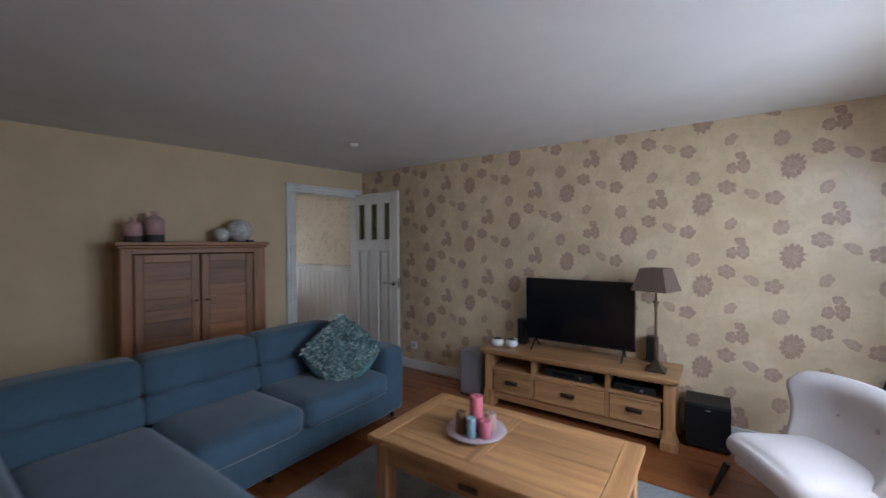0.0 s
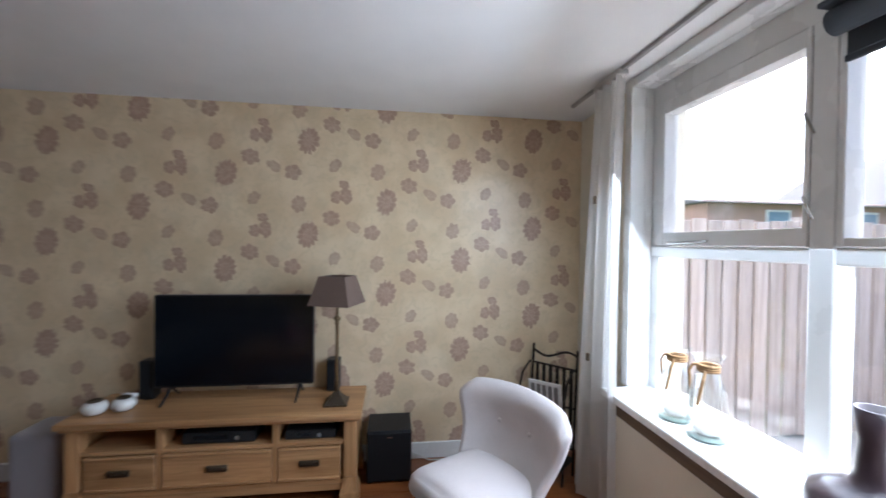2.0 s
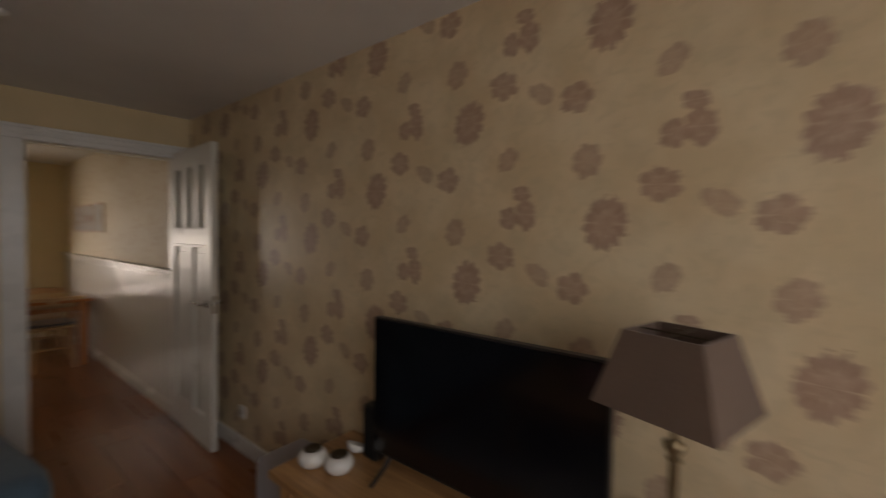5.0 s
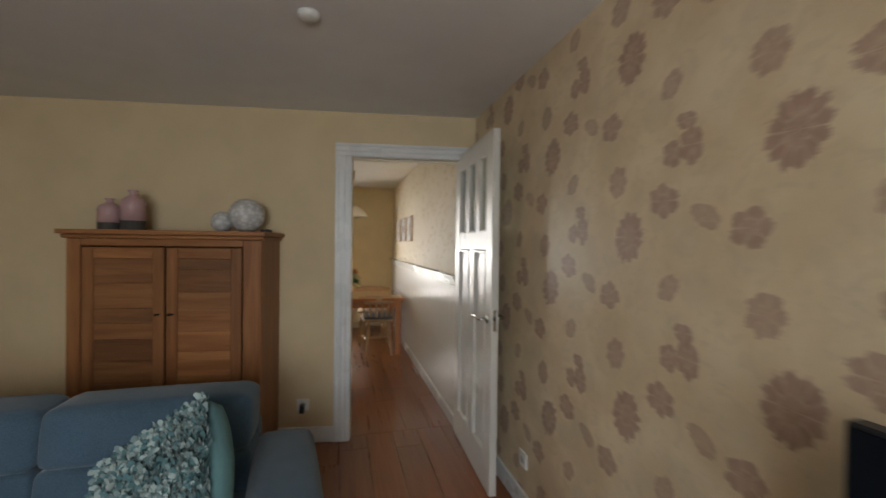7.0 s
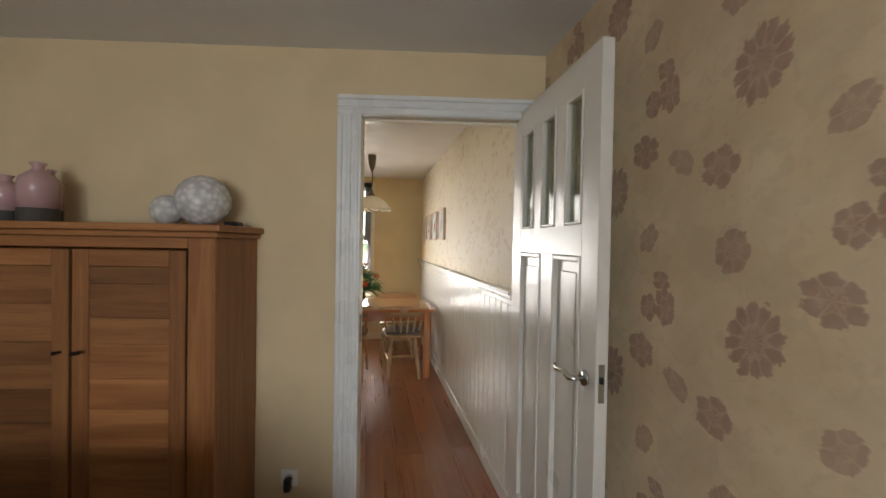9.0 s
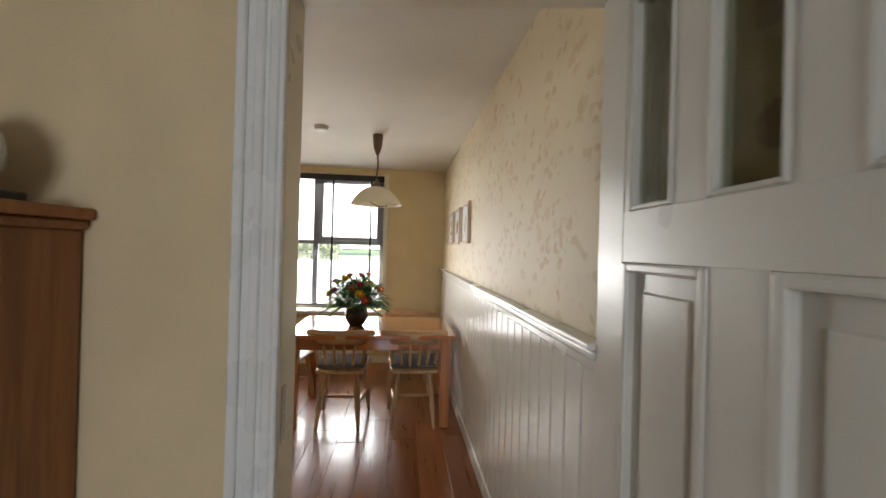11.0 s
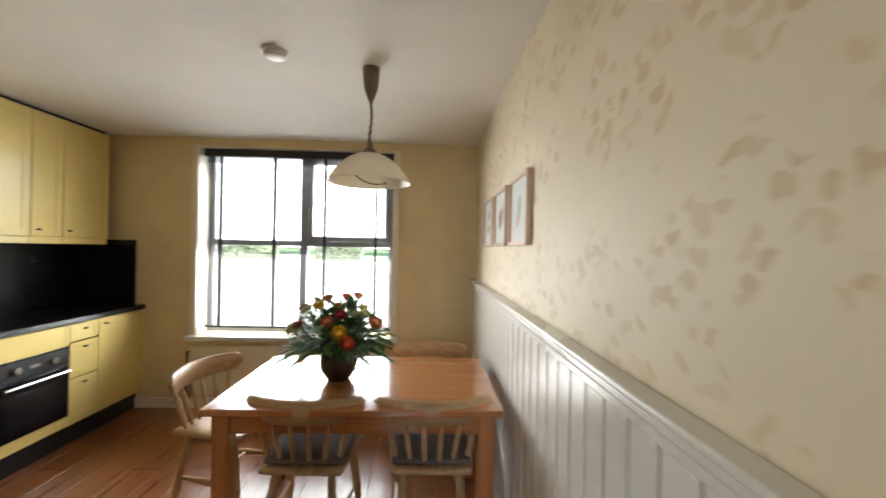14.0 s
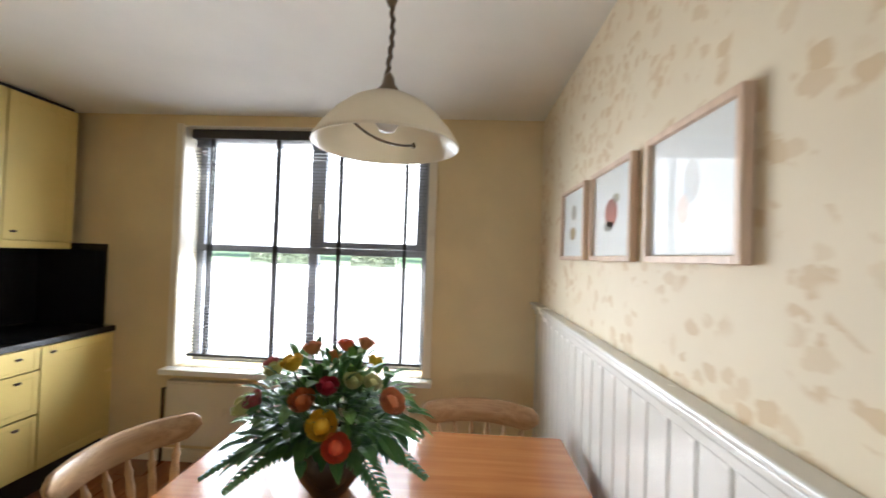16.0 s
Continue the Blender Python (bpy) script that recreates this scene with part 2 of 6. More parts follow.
def flower_wallpaper():
    """Cream paper with mauve blossoms: 0.512 wide strips, each set 0.229 higher than the last, repeating every 0.618."""
    m, nt, b = base("flower_wallpaper", (0.6, 0.5, 0.36), 0.5, 0, 0.5)
    tc = nt.nodes.new("ShaderNodeTexCoord")
    sep = nt.nodes.new("ShaderNodeSeparateXYZ")
    wob = node(nt, "ShaderNodeTexNoise", Vector=tc.outputs["Object"], Scale=46.0, Detail=3.0)
    nt.links.new(tc.outputs["Object"], sep.inputs[0])
    U, V = sep.outputs[1], sep.outputs[2]
    fringe = node(nt, "ShaderNodeTexNoise", Vector=tc.outputs["Object"], Scale=130.0, Detail=2.0)
    total = veins = None
    # across, up, half width, half height, lean, lobes, depth of lobes, strength
    motifs = ((0, 0, .062, .083, .2, 12, .18, 1.0), (.335, .022, .034, .040, 0, 5, .16, .95), (.268, .034, .036, .056, -.1, 6, .18, .95), (.285, .108, .034, .026, .3, 4, .2, .95),
              (-.147, .112, .055, .048, .4, 6, .22, .9), (-.293, .055, .050, .030, .65, 3, .16, .7), (-.414, .018, .050, .048, 0, 5, .26, .9),
              (-.170, -.157, .034, .046, .6, 5, .14, .75), (-.452, -.190, .044, .054, .2, 7, .15, .8))
    for du, dv, a, h, lean, lobes, deep, much in motifs:
        cu, cv = -3.277 + du, 2.139 + dv
        k = math_node(nt, "DIVIDE", math_node(nt, "SUBTRACT", U, cu), 0.512)
        col = math_node(nt, "ROUND", k)
        x = math_node(nt, "MULTIPLY", math_node(nt, "SUBTRACT", k, col), 0.512)
        y = math_node(nt, "WRAP", math_node(nt, "MULTIPLY_ADD", col, 0.229, math_node(nt, "SUBTRACT", V, cv)), 0.309, -0.309)
        c, s = math.cos(lean), math.sin(lean)
        p = math_node(nt, "DIVIDE", math_node(nt, "MULTIPLY_ADD", x, c, math_node(nt, "MULTIPLY", y, s)), a)
        q = math_node(nt, "DIVIDE", math_node(nt, "MULTIPLY_ADD", x, -s, math_node(nt, "MULTIPLY", y, c)), h)
        r = math_node(nt, "SQRT", math_node(nt, "ADD", math_node(nt, "MULTIPLY", p, p), math_node(nt, "MULTIPLY", q, q)))
        th = math_node(nt, "ARCTAN2", q, p)
        lobe = math_node(nt, "ABSOLUTE", math_node(nt, "SINE", math_node(nt, "MULTIPLY_ADD", th, lobes / 2, lean * 3)))
        fray = math_node(nt, "MULTIPLY_ADD", fringe.outputs[0], 0.34, math_node(nt, "MULTIPLY_ADD", wob.outputs[0], 0.62, -0.46))
        edge = math_node(nt, "ADD", math_node(nt, "MULTIPLY_ADD", lobe, deep, 1 - deep * 0.6), fray)
        mask = math_node(nt, "MULTIPLY", ramp(nt, math_node(nt, "SUBTRACT", edge, r), -0.03, 0.06), much)
        total = mask if total is None else math_node(nt, "MAXIMUM", total, mask)
        spoke = ramp(nt, math_node(nt, "MULTIPLY", lobe, math_node(nt, "ADD", r, 0.25)), 0.26, 0.10)
        ring = ramp(nt, math_node(nt, "ABSOLUTE", math_node(nt, "SUBTRACT", math_node(nt, "MULTIPLY_ADD", lobe, 0.22, math_node(nt, "ADD", r, fray)), 0.62)), 0.10, 0.03)
        line = math_node(nt, "MULTIPLY", mask, math_node(nt, "MAXIMUM", spoke, math_node(nt, "MULTIPLY", ring, 0.8)))
        veins = line if veins is None else math_node(nt, "MAXIMUM", veins, line)
    blotch = node(nt, "ShaderNodeTexNoise", Vector=tc.outputs["Object"], Scale=4.5, Detail=6.0)
    speck = node(nt, "ShaderNodeTexNoise", Vector=tc.outputs["Object"], Scale=160.0, Detail=2.0)
    paper = mix(nt, ramp(nt, blotch.outputs[0], 0.35, 0.68), (0.62, 0.485, 0.308), (0.71, 0.58, 0.39))
    drift = node(nt, "ShaderNodeTexNoise", Vector=tc.outputs["Object"], Scale=17.0, Detail=5.0, Distortion=1.5)
    ghost = node(nt, "ShaderNodeTexVoronoi", Vector=tc.outputs["Object"], Scale=5.5)
    paper = mix(nt, math_node(nt, "MULTIPLY", ramp(nt, ghost.outputs[0], 0.42, 0.30), 0.22), paper, (0.50, 0.42, 0.29))
    patchy = node(nt, "ShaderNodeTexNoise", Vector=tc.outputs["Object"], Scale=24.0, Detail=4.0)
    paper = mix(nt, math_node(nt, "MULTIPLY", ramp(nt, drift.outputs[0], 0.52, 0.62), 0.28), paper, (0.50, 0.41, 0.27))
    ink = mix(nt, ramp(nt, patchy.outputs[0], 0.3, 0.7), (0.32, 0.192, 0.142), (0.39, 0.248, 0.188))
    ink = mix(nt, math_node(nt, "MULTIPLY", veins, 0.72), ink, (0.52, 0.39, 0.28))
    c = mix(nt, math_node(nt, "MULTIPLY", total, 0.85), paper, ink)
    c = mix(nt, math_node(nt, "MULTIPLY", ramp(nt, speck.outputs[0], 0.5, 0.7), 0.10), c, (0.42, 0.33, 0.24))
    nt.links.new(c, b.inputs["Base Color"])
    nt.links.new(math_node(nt, "MULTIPLY_ADD", total, 0.12, 0.29), b.inputs["Roughness"])
    bump(nt, b, speck.outputs[0], 0.12, 0.002)
    return m


def leaf_wallpaper():
    """Cream paper with drifts of pale beige leaves."""
    m, nt, b = base("leaf_wallpaper", (0.72, 0.62, 0.46), 0.6, 0, 0.25)
    v = coords(nt)
    turn = nt.nodes.new("ShaderNodeMapping")
    nt.links.new(v, turn.inputs[0])
    turn.inputs[2].default_value = (radians(38), 0, 0)
    turn.inputs[3].default_value = (1, 0.9, 1.2)
    warp = node(nt, "ShaderNodeTexNoise", Vector=v, Scale=7.0, Detail=3.0)
    add = nt.nodes.new("ShaderNodeMixRGB")
    add.blend_type = "LINEAR_LIGHT"
    add.inputs[0].default_value = 0.05
    nt.links.new(turn.outputs[0], add.inputs[1])
    nt.links.new(warp.outputs["Color"], add.inputs[2])
    leaves = node(nt, "ShaderNodeTexVoronoi", Vector=add.outputs[0], Scale=19.0, Randomness=0.85)
    leaves.feature = "F1"
    drift = node(nt, "ShaderNodeTexNoise", Vector=v, Scale=1.45, Detail=2.0, Distortion=1.2)
    tone = node(nt, "ShaderNodeTexNoise", Vector=v, Scale=4.0, Detail=5.0)
    fine = node(nt, "ShaderNodeTexNoise", Vector=v, Scale=140.0, Detail=2.0)
    ragged = node(nt, "ShaderNodeTexNoise", Vector=v, Scale=42.0, Detail=3.0)
    paper = mix(nt, tone.outputs[0], (0.70, 0.595, 0.425), (0.77, 0.68, 0.51))
    pick = nt.nodes.new("ShaderNodeSeparateColor")
    nt.links.new(leaves.outputs["Color"], pick.inputs[0])
    reach = math_node(nt, "MULTIPLY_ADD", ragged.outputs[0], 0.75, leaves.outputs[0])
    strand = math_node(nt, "PINGPONG", math_node(nt, "SUBTRACT", drift.outputs[0], 0.44), 0.085)
    vine = ramp(nt, strand, 0.050, 0.036)
    some = math_node(nt, "MULTIPLY", vine, ramp(nt, pick.outputs[0], 0.12, 0.22))
    mask = math_node(nt, "MULTIPLY", ramp(nt, reach, 0.89, 0.80), some)
    wash = math_node(nt, "MULTIPLY", mask, math_node(nt, "MULTIPLY_ADD", pick.outputs[1], 0.46, 0.32))
    c = mix(nt, wash, paper, (0.59, 0.435, 0.25))
    nt.links.new(c, b.inputs["Base Color"])
    bump(nt, b, fine.outputs[0], 0.1, 0.002)
    return m


M_WALL_FLOWER = flower_wallpaper()
M_WALL_LEAF = leaf_wallpaper()
M_WALL_CREAM = plain("cream_plaster", (0.66, 0.53, 0.325), 0.7, vary=0.08, grain=120, relief=0.15)
M_WALL_YELLOW = plain("yellow_cream_wall", (0.70, 0.57, 0.33), 0.6, vary=0.07, grain=120, relief=0.12)
M_CEILING = plain("ceiling_paint", (0.77, 0.765, 0.755), 0.85, vary=0.04, grain=200, relief=0.15)
M_CEILING_K = plain("kitchen_ceiling_paint", (0.76, 0.73, 0.67), 0.8, vary=0.04, grain=200, relief=0.1)
M_GLOSS = plain("white_gloss_paint", (0.74, 0.74, 0.72), 0.28, vary=0.05, grain=40, relief=0.04)
M_DOOR = plain("off_white_door_paint", (0.63, 0.605, 0.545), 0.3, vary=0.05, grain=40, relief=0.04)
M_CREAM_GLOSS = plain("cream_gloss_paint", (0.74, 0.68, 0.55), 0.3, vary=0.05, grain=40, relief=0.05)
M_WAINS = plain("off_white_panel_paint", (0.74, 0.72, 0.67), 0.26, vary=0.05, grain=40, relief=0.05)
M_BLACK_WALL = plain("black_satin_paint", (0.012, 0.011, 0.009), 0.5, vary=0.2, relief=0.05)
M_FLOOR = wood("red_brown_plank", (0.20, 0.063, 0.0175), (0.288, 0.098, 0.029), "y", 0.30, per_piece=0.14, relief=0.03, pore=0.2)
for coated, weight in ((M_FLOOR, 0.35),):
    coated.node_tree.nodes["Principled BSDF"].inputs["Coat Weight"].default_value = weight
    coated.node_tree.nodes["Principled BSDF"].inputs["Coat Roughness"].default_value = 0.14
M_GROUT = plain("floor_underlay", (0.03, 0.015, 0.01), 0.8)
M_OAK = {a: wood("rustic_oak_" + a, (0.345, 0.175, 0.068), (0.56, 0.318, 0.138), a, 0.34, per_piece=0.13) for a in "xyz"}
M_CAB = {a: wood("brown_oak_" + a, (0.225, 0.088, 0.029), (0.36, 0.158, 0.055), a, 0.45, per_piece=0.16) for a in "xyz"}
M_CAB_PLANK = wood("brown_oak_plank", (0.215, 0.084, 0.028), (0.38, 0.172, 0.062), "x", 0.45, scale=0.6, per_piece=0.40)
M_TABLE = {a: wood("orange_pine_" + a, (0.41, 0.15, 0.045), (0.53, 0.215, 0.072), a, 0.17, per_piece=0.05, relief=0.03, pore=0.12) for a in "xyz"}
for coated in M_TABLE.values():
    coated.node_tree.nodes["Principled BSDF"].inputs["Coat Weight"].default_value = 1.0
    coated.node_tree.nodes["Principled BSDF"].inputs["Coat Roughness"].default_value = 0.12
M_CHAIR = {a: wood("pale_beech_" + a, (0.40, 0.255, 0.13), (0.58, 0.40, 0.225), a, 0.38, per_piece=0.06, relief=0.04) for a in "xyz"}
M_FRAME = wood("pale_frame_wood", (0.58, 0.41, 0.28), (0.72, 0.55, 0.40), "z", 0.45, per_piece=0.05)
M_SOFA = fabric("slate_blue_weave", (0.060, 0.105, 0.146), vary=0.14)
M_CHAIR_FABRIC = fabric("blush_velvet", (0.66, 0.60, 0.58), weave=1400, vary=0.05)
M_RUG = fabric("grey_rug_pile", (0.28, 0.29, 0.29), weave=300, vary=0.3)
M_BLACK = plain("black_plastic", (0.012, 0.012, 0.013), 0.35, vary=0.2, relief=0.02)
M_SCREEN = plain("tv_screen", (0.004, 0.004, 0.006), 0.16, vary=0.1, relief=0.0)
M_BLACKWOOD = plain("black_speaker_vinyl", (0.009, 0.010, 0.012), 0.5, vary=0.3, grain=220, relief=0.2, spec=0.3)
M_CLOTH_GREY = fabric("lilac_grey_speaker_cloth", (0.30, 0.27, 0.28), weave=1500, vary=0.06)
M_METAL = plain("dark_bronze", (0.10, 0.075, 0.05), 0.4, 0.8, vary=0.3, relief=0.05)
M_BRASS = plain("aged_brass", (0.30, 0.215, 0.12), 0.38, 0.7, vary=0.3, relief=0.05)
M_CHROME = plain("brushed_steel", (0.55, 0.54, 0.52), 0.22, 1.0, vary=0.1, relief=0.02)
M_IRON = plain("wrought_iron", (0.035, 0.027, 0.022), 0.55, 0.6, vary=0.4, relief=0.3)
M_SHADE = fabric("taupe_lampshade_cloth", (0.15, 0.098, 0.072), weave=1600, vary=0.08)
M_CERAMIC = plain("white_ceramic", (0.75, 0.74, 0.71), 0.25, vary=0.05, relief=0.02)
M_PINK = plain("pink_glaze", (0.52, 0.33, 0.33), 0.2, vary=0.12, grain=20, relief=0.03)
M_STONEWARE = plain("dark_stoneware", (0.07, 0.06, 0.05), 0.75, vary=0.3, relief=0.3)
M_GLASS = glass("window_glass")
M_GLASS_PRINT = glass("low_reflection_picture_glass", rough=0.05, shine=0.3)
M_GLASS_DOOR = glass("obscure_door_glass", (0.80, 0.82, 0.74), 0.08)
M_YELLOW = plain("pale_yellow_lacquer", (0.74, 0.58, 0.20), 0.24, vary=0.05, grain=30, relief=0.03)
M_GRANITE = plain("black_granite", (0.010, 0.010, 0.012), 0.24, vary=0.4, grain=260, relief=0.0)
M_PLINTH = plain("black_plinth", (0.014, 0.012, 0.010), 0.6, vary=0.2)
# the blind's own colour, also used for the shade painted above the wall cabinets
M_BLIND_AND_GAP = plain("dark_blind_and_gap", (0.028, 0.026, 0.028), 0.5, vary=0.2)
M_SLAT = plain("dark_blind_slat", (0.055, 0.056, 0.065), 0.4, vary=0.05)
M_PLASTIC = plain("white_plastic", (0.76, 0.75, 0.72), 0.35, vary=0.03, relief=0.02)
M_LEAF = plain("dark_leaf", (0.07, 0.19, 0.05), 0.42, vary=0.45, grain=50)
M_LEAF_LIGHT = plain("light_leaf", (0.17, 0.34, 0.09), 0.45, vary=0.35, grain=50)
M_VASE = plain("brown_glazed_pot", (0.032, 0.021, 0.015), 0.22, vary=0.35, grain=30)
M_PAPER = plain("white_paper", (0.74, 0.73, 0.70), 0.8, vary=0.06)
M_BROWNTRIM = wood("dark_brown_trim", (0.075, 0.045, 0.022), (0.14, 0.085, 0.042), "x", 0.5)
M_FENCE = wood("weathered_fence_wood", (0.40, 0.33, 0.28), (0.58, 0.51, 0.46), "z", 0.8, per_piece=0.15)
M_PAVE = plain("pale_paving", (0.38, 0.365, 0.34), 0.85, vary=0.15, grain=40, relief=0.3)
M_GRASS = plain("lawn", (0.07, 0.12, 0.035), 0.9, vary=0.4, grain=30, relief=0.5)
M_BRICK = plain("pink_brick", (0.42, 0.27, 0.22), 0.85, vary=0.2, grain=20, relief=0.3)
M_ROOF = plain("grey_roof_tile", (0.16, 0.15, 0.15), 0.8, vary=0.2, grain=12, relief=0.4)
M_CUSHION_DARK = fabric("grey_seat_pad", (0.15, 0.13, 0.125), weave=700, vary=0.35)
M_SHAG = [plain("shaggy_strip_" + n, c, 0.85, vary=0.25, grain=80) for n, c in (("teal", (0.10, 0.20, 0.21)), ("pale", (0.36, 0.44, 0.42)), ("grey", (0.19, 0.26, 0.26)))]


def voile():
    m, nt, b = base("white_voile", (0.78, 0.77, 0.75), 0.9, 0, 0.1)
    out = nt.nodes["Material Output"]
    v = coords(nt, (1, 1, 0.05))
    n = node(nt, "ShaderNodeTexNoise", Vector=v, Scale=120.0, Detail=2.0)
    nt.links.new(mix(nt, n.outputs[0], (0.70, 0.69, 0.67), (0.80, 0.79, 0.77)), b.inputs["Base Color"])
    tl = nt.nodes.new("ShaderNodeBsdfTranslucent")
    tl.inputs[0].default_value = (0.78, 0.76, 0.72, 1)
    sh = nt.nodes.new("ShaderNodeMixShader")
    sh.inputs[0].default_value = 0.5
    nt.links.new(b.outputs[0], sh.inputs[1])
    nt.links.new(tl.outputs[0], sh.inputs[2])
    tr = nt.nodes.new("ShaderNodeBsdfTransparent")
    veil = nt.nodes.new("ShaderNodeMixShader")
    veil.inputs[0].default_value = 0.22
    nt.links.new(sh.outputs[0], veil.inputs[1])
    nt.links.new(tr.outputs[0], veil.inputs[2])
    nt.links.new(veil.outputs[0], out.inputs[0])
    return m


M_VOILE = voile()


def opal():
    m, nt, b = base("opal_glass", (0.80, 0.74, 0.62), 0.25)
    b.inputs["Subsurface Weight"].default_value = 0.0
    out = nt.nodes["Material Output"]
    v = coords(nt)
    n = node(nt, "ShaderNodeTexNoise", Vector=v, Scale=9.0, Detail=4.0, Distortion=1.0)
    nt.links.new(mix(nt, n.outputs[0], (0.72, 0.66, 0.53), (0.85, 0.81, 0.72)), b.inputs["Base Color"])
    tl = nt.nodes.new("ShaderNodeBsdfTranslucent")
    tl.inputs[0].default_value = (0.85, 0.78, 0.64, 1)
    sh = nt.nodes.new("ShaderNodeMixShader")
    sh.inputs[0].default_value = 0.45
    nt.links.new(b.outputs[0], sh.inputs[1])
    nt.links.new(tl.outputs[0], sh.inputs[2])
    nt.links.new(sh.outputs[0], out.inputs[0])
    return m


M_OPAL = opal()


def mosaic_glass():
    m, nt, b = base("crackled_white_glass", (0.6, 0.6, 0.6), 0.25)
    v = coords(nt)
    n = node(nt, "ShaderNodeTexVoronoi", Vector=v, Scale=38.0)
    c = mix(nt, ramp(nt, n.outputs[0], 0.2, 0.7), (0.70, 0.69, 0.67), (0.50, 0.49, 0.47))
    nt.links.new(c, b.inputs["Base Color"])
    bump(nt, b, n.outputs[0], 0.5, 0.004)
    return m


M_MOSAIC = mosaic_glass()

# ---- the shell: living room (y below 0) and kitchen (y above 0) ----
H, HK = 2.365, 2.388
XL, XK = -4.75, -3.62
YW, YF = -5.17, 3.865


def structure(name, bm, material, label, category):
    return tagged(obj(name, bm, material), label, category, kind="structure")


def pierced(x0, x1, y0, y1, z0, z1, a, b, c, d):
    """One wall with an opening from a to b and from c to d; down to the floor where c equals z0."""
    outer = [(x0, z0), (x1, z0), (x1, z1), (x0, z1)]
    inner = [(a, c), (b, c), (b, d), (a, d)]
    bm = bmesh.new()
    rows = [[[bm.verts.new((x, y, z)) for x, z in ring] for ring in (outer, inner)] for y in (y0, y1)]
    for k in range(4):
        n = (k + 1) % 4
        floor_side = c == z0 and k == 0
        for o, i in rows:
            if not floor_side:
                bm.faces.new((o[k], o[n], i[n], i[k]))
        if floor_side:
            continue
        for r in (0, 1):
            bm.faces.new((rows[0][r][k], rows[0][r][n], rows[1][r][n], rows[1][r][k]))
    if c == z0:
        for k in (0, 1):
            bm.faces.new((rows[0][0][k], rows[0][1][k], rows[1][1][k], rows[1][0][k]))
    return bm


floor = structure("floor", prism([(XL - 0.2, YW - 0.3), (0.25, YW - 0.3), (0.25, YF + 0.33), (XK - 0.16, YF + 0.33), (XK - 0.16, 0.75), (XL - 0.2, 0.75)], -0.12, -0.012), M_GROUT, "red-brown laminate plank floor, lightly worn", "floor")
structure("wall_east", box(0.0, 0.22, YW, -0.09, 0, H), M_WALL_FLOWER, "cream papered wall with mauve blossoms in rows", "wall")
DL, DR, DT = -0.888, -0.066, 2.045
TURN[0] = SKEW
w = pierced(-5.0, 0.23, 0.0, 0.09, 0, H, DL - 0.03, DR + 0.03, 0, DT + 0.03)
structure("wall_north", w, M_WALL_CREAM, "plain cream painted wall with a doorway behind the cabinet", "wall")
TURN[0] = Matrix()
structure("wall_west", box(XL - 0.2, XL, YW, 0.75, 0, H), M_WALL_CREAM, "plain cream painted wall", "wall")
WX0, WX1, WZ0, WZ1 = -2.56, -0.72, 0.68, 2.325
w = pierced(XL - 0.2, 0.22, YW - 0.24, YW, 0, H, WX0, WX1, WZ0, WZ1)
structure("wall_south", w, M_CREAM_GLOSS, "cream wall with a wide deep window niche", "wall")
structure("ceiling", prism([(XL - 0.2, YW - 0.3), (0.25, YW - 0.3), (0.25, -0.11), (XL - 0.2, 0.67)], H, H + 0.15), M_CEILING, "plain white painted ceiling", "ceiling")
ROOM.xy = 0.035, 0.035
structure("wall_kitchen_east", box(-0.115, 0.22, -0.085, YF, 0, HK), M_WALL_LEAF, "cream papered wall with drifts of beige leaves", "wall")
structure("wall_kitchen_west", box(XK - 0.2, XK, 0.60, YF, 0, HK), M_WALL_YELLOW, "cream yellow kitchen wall", "wall")
KX0, KX1, KZ0, KZ1 = -2.59, -0.865, 0.645, 2.315
w = pierced(XK - 0.2, 0.22, YF, YF + 0.3, 0, HK, KX0, KX1, KZ0, KZ1)
structure("wall_kitchen_north", w, M_WALL_YELLOW, "cream yellow wall with a window niche", "wall")
structure("wall_partition", box(-1.9, -1.064, 0.50, 0.535, 0, HK), M_BLACK_WALL, "tall matt black partition panel beside the doorway", "wall")
structure("trim", box(-1.064, -1.059, 0.498, 0.537, 0, HK), M_CREAM_GLOSS, "narrow cream edging on a black panel", "trim")
structure("ceiling", prism([(XK - 0.2, 0.43), (0.25, -0.175), (0.25, YF + 0.3), (XK - 0.2, YF + 0.3)], HK, H + 0.14), M_CEILING_K, "plain off-white kitchen ceiling", "ceiling")
structure("baseboard", box(-3.12, KX1 + 0.5, YF - 0.016, YF, 0, 0.09, 0.004), M_CREAM_GLOSS, "low cream painted baseboard", "baseboard")
ROOM.xy = 0, 0

# baseboards
structure("baseboard", box(-0.016, 0, YW, -0.12, 0, 0.11, 0.004), M_GLOSS, "low white painted baseboard", "baseboard")
TURN[0] = SKEW
structure("baseboard", box(-3.64, -1.005, -0.016, 0, 0, 0.11, 0.004), M_GLOSS, "low white painted baseboard", "baseboard")
TURN[0] = Matrix()


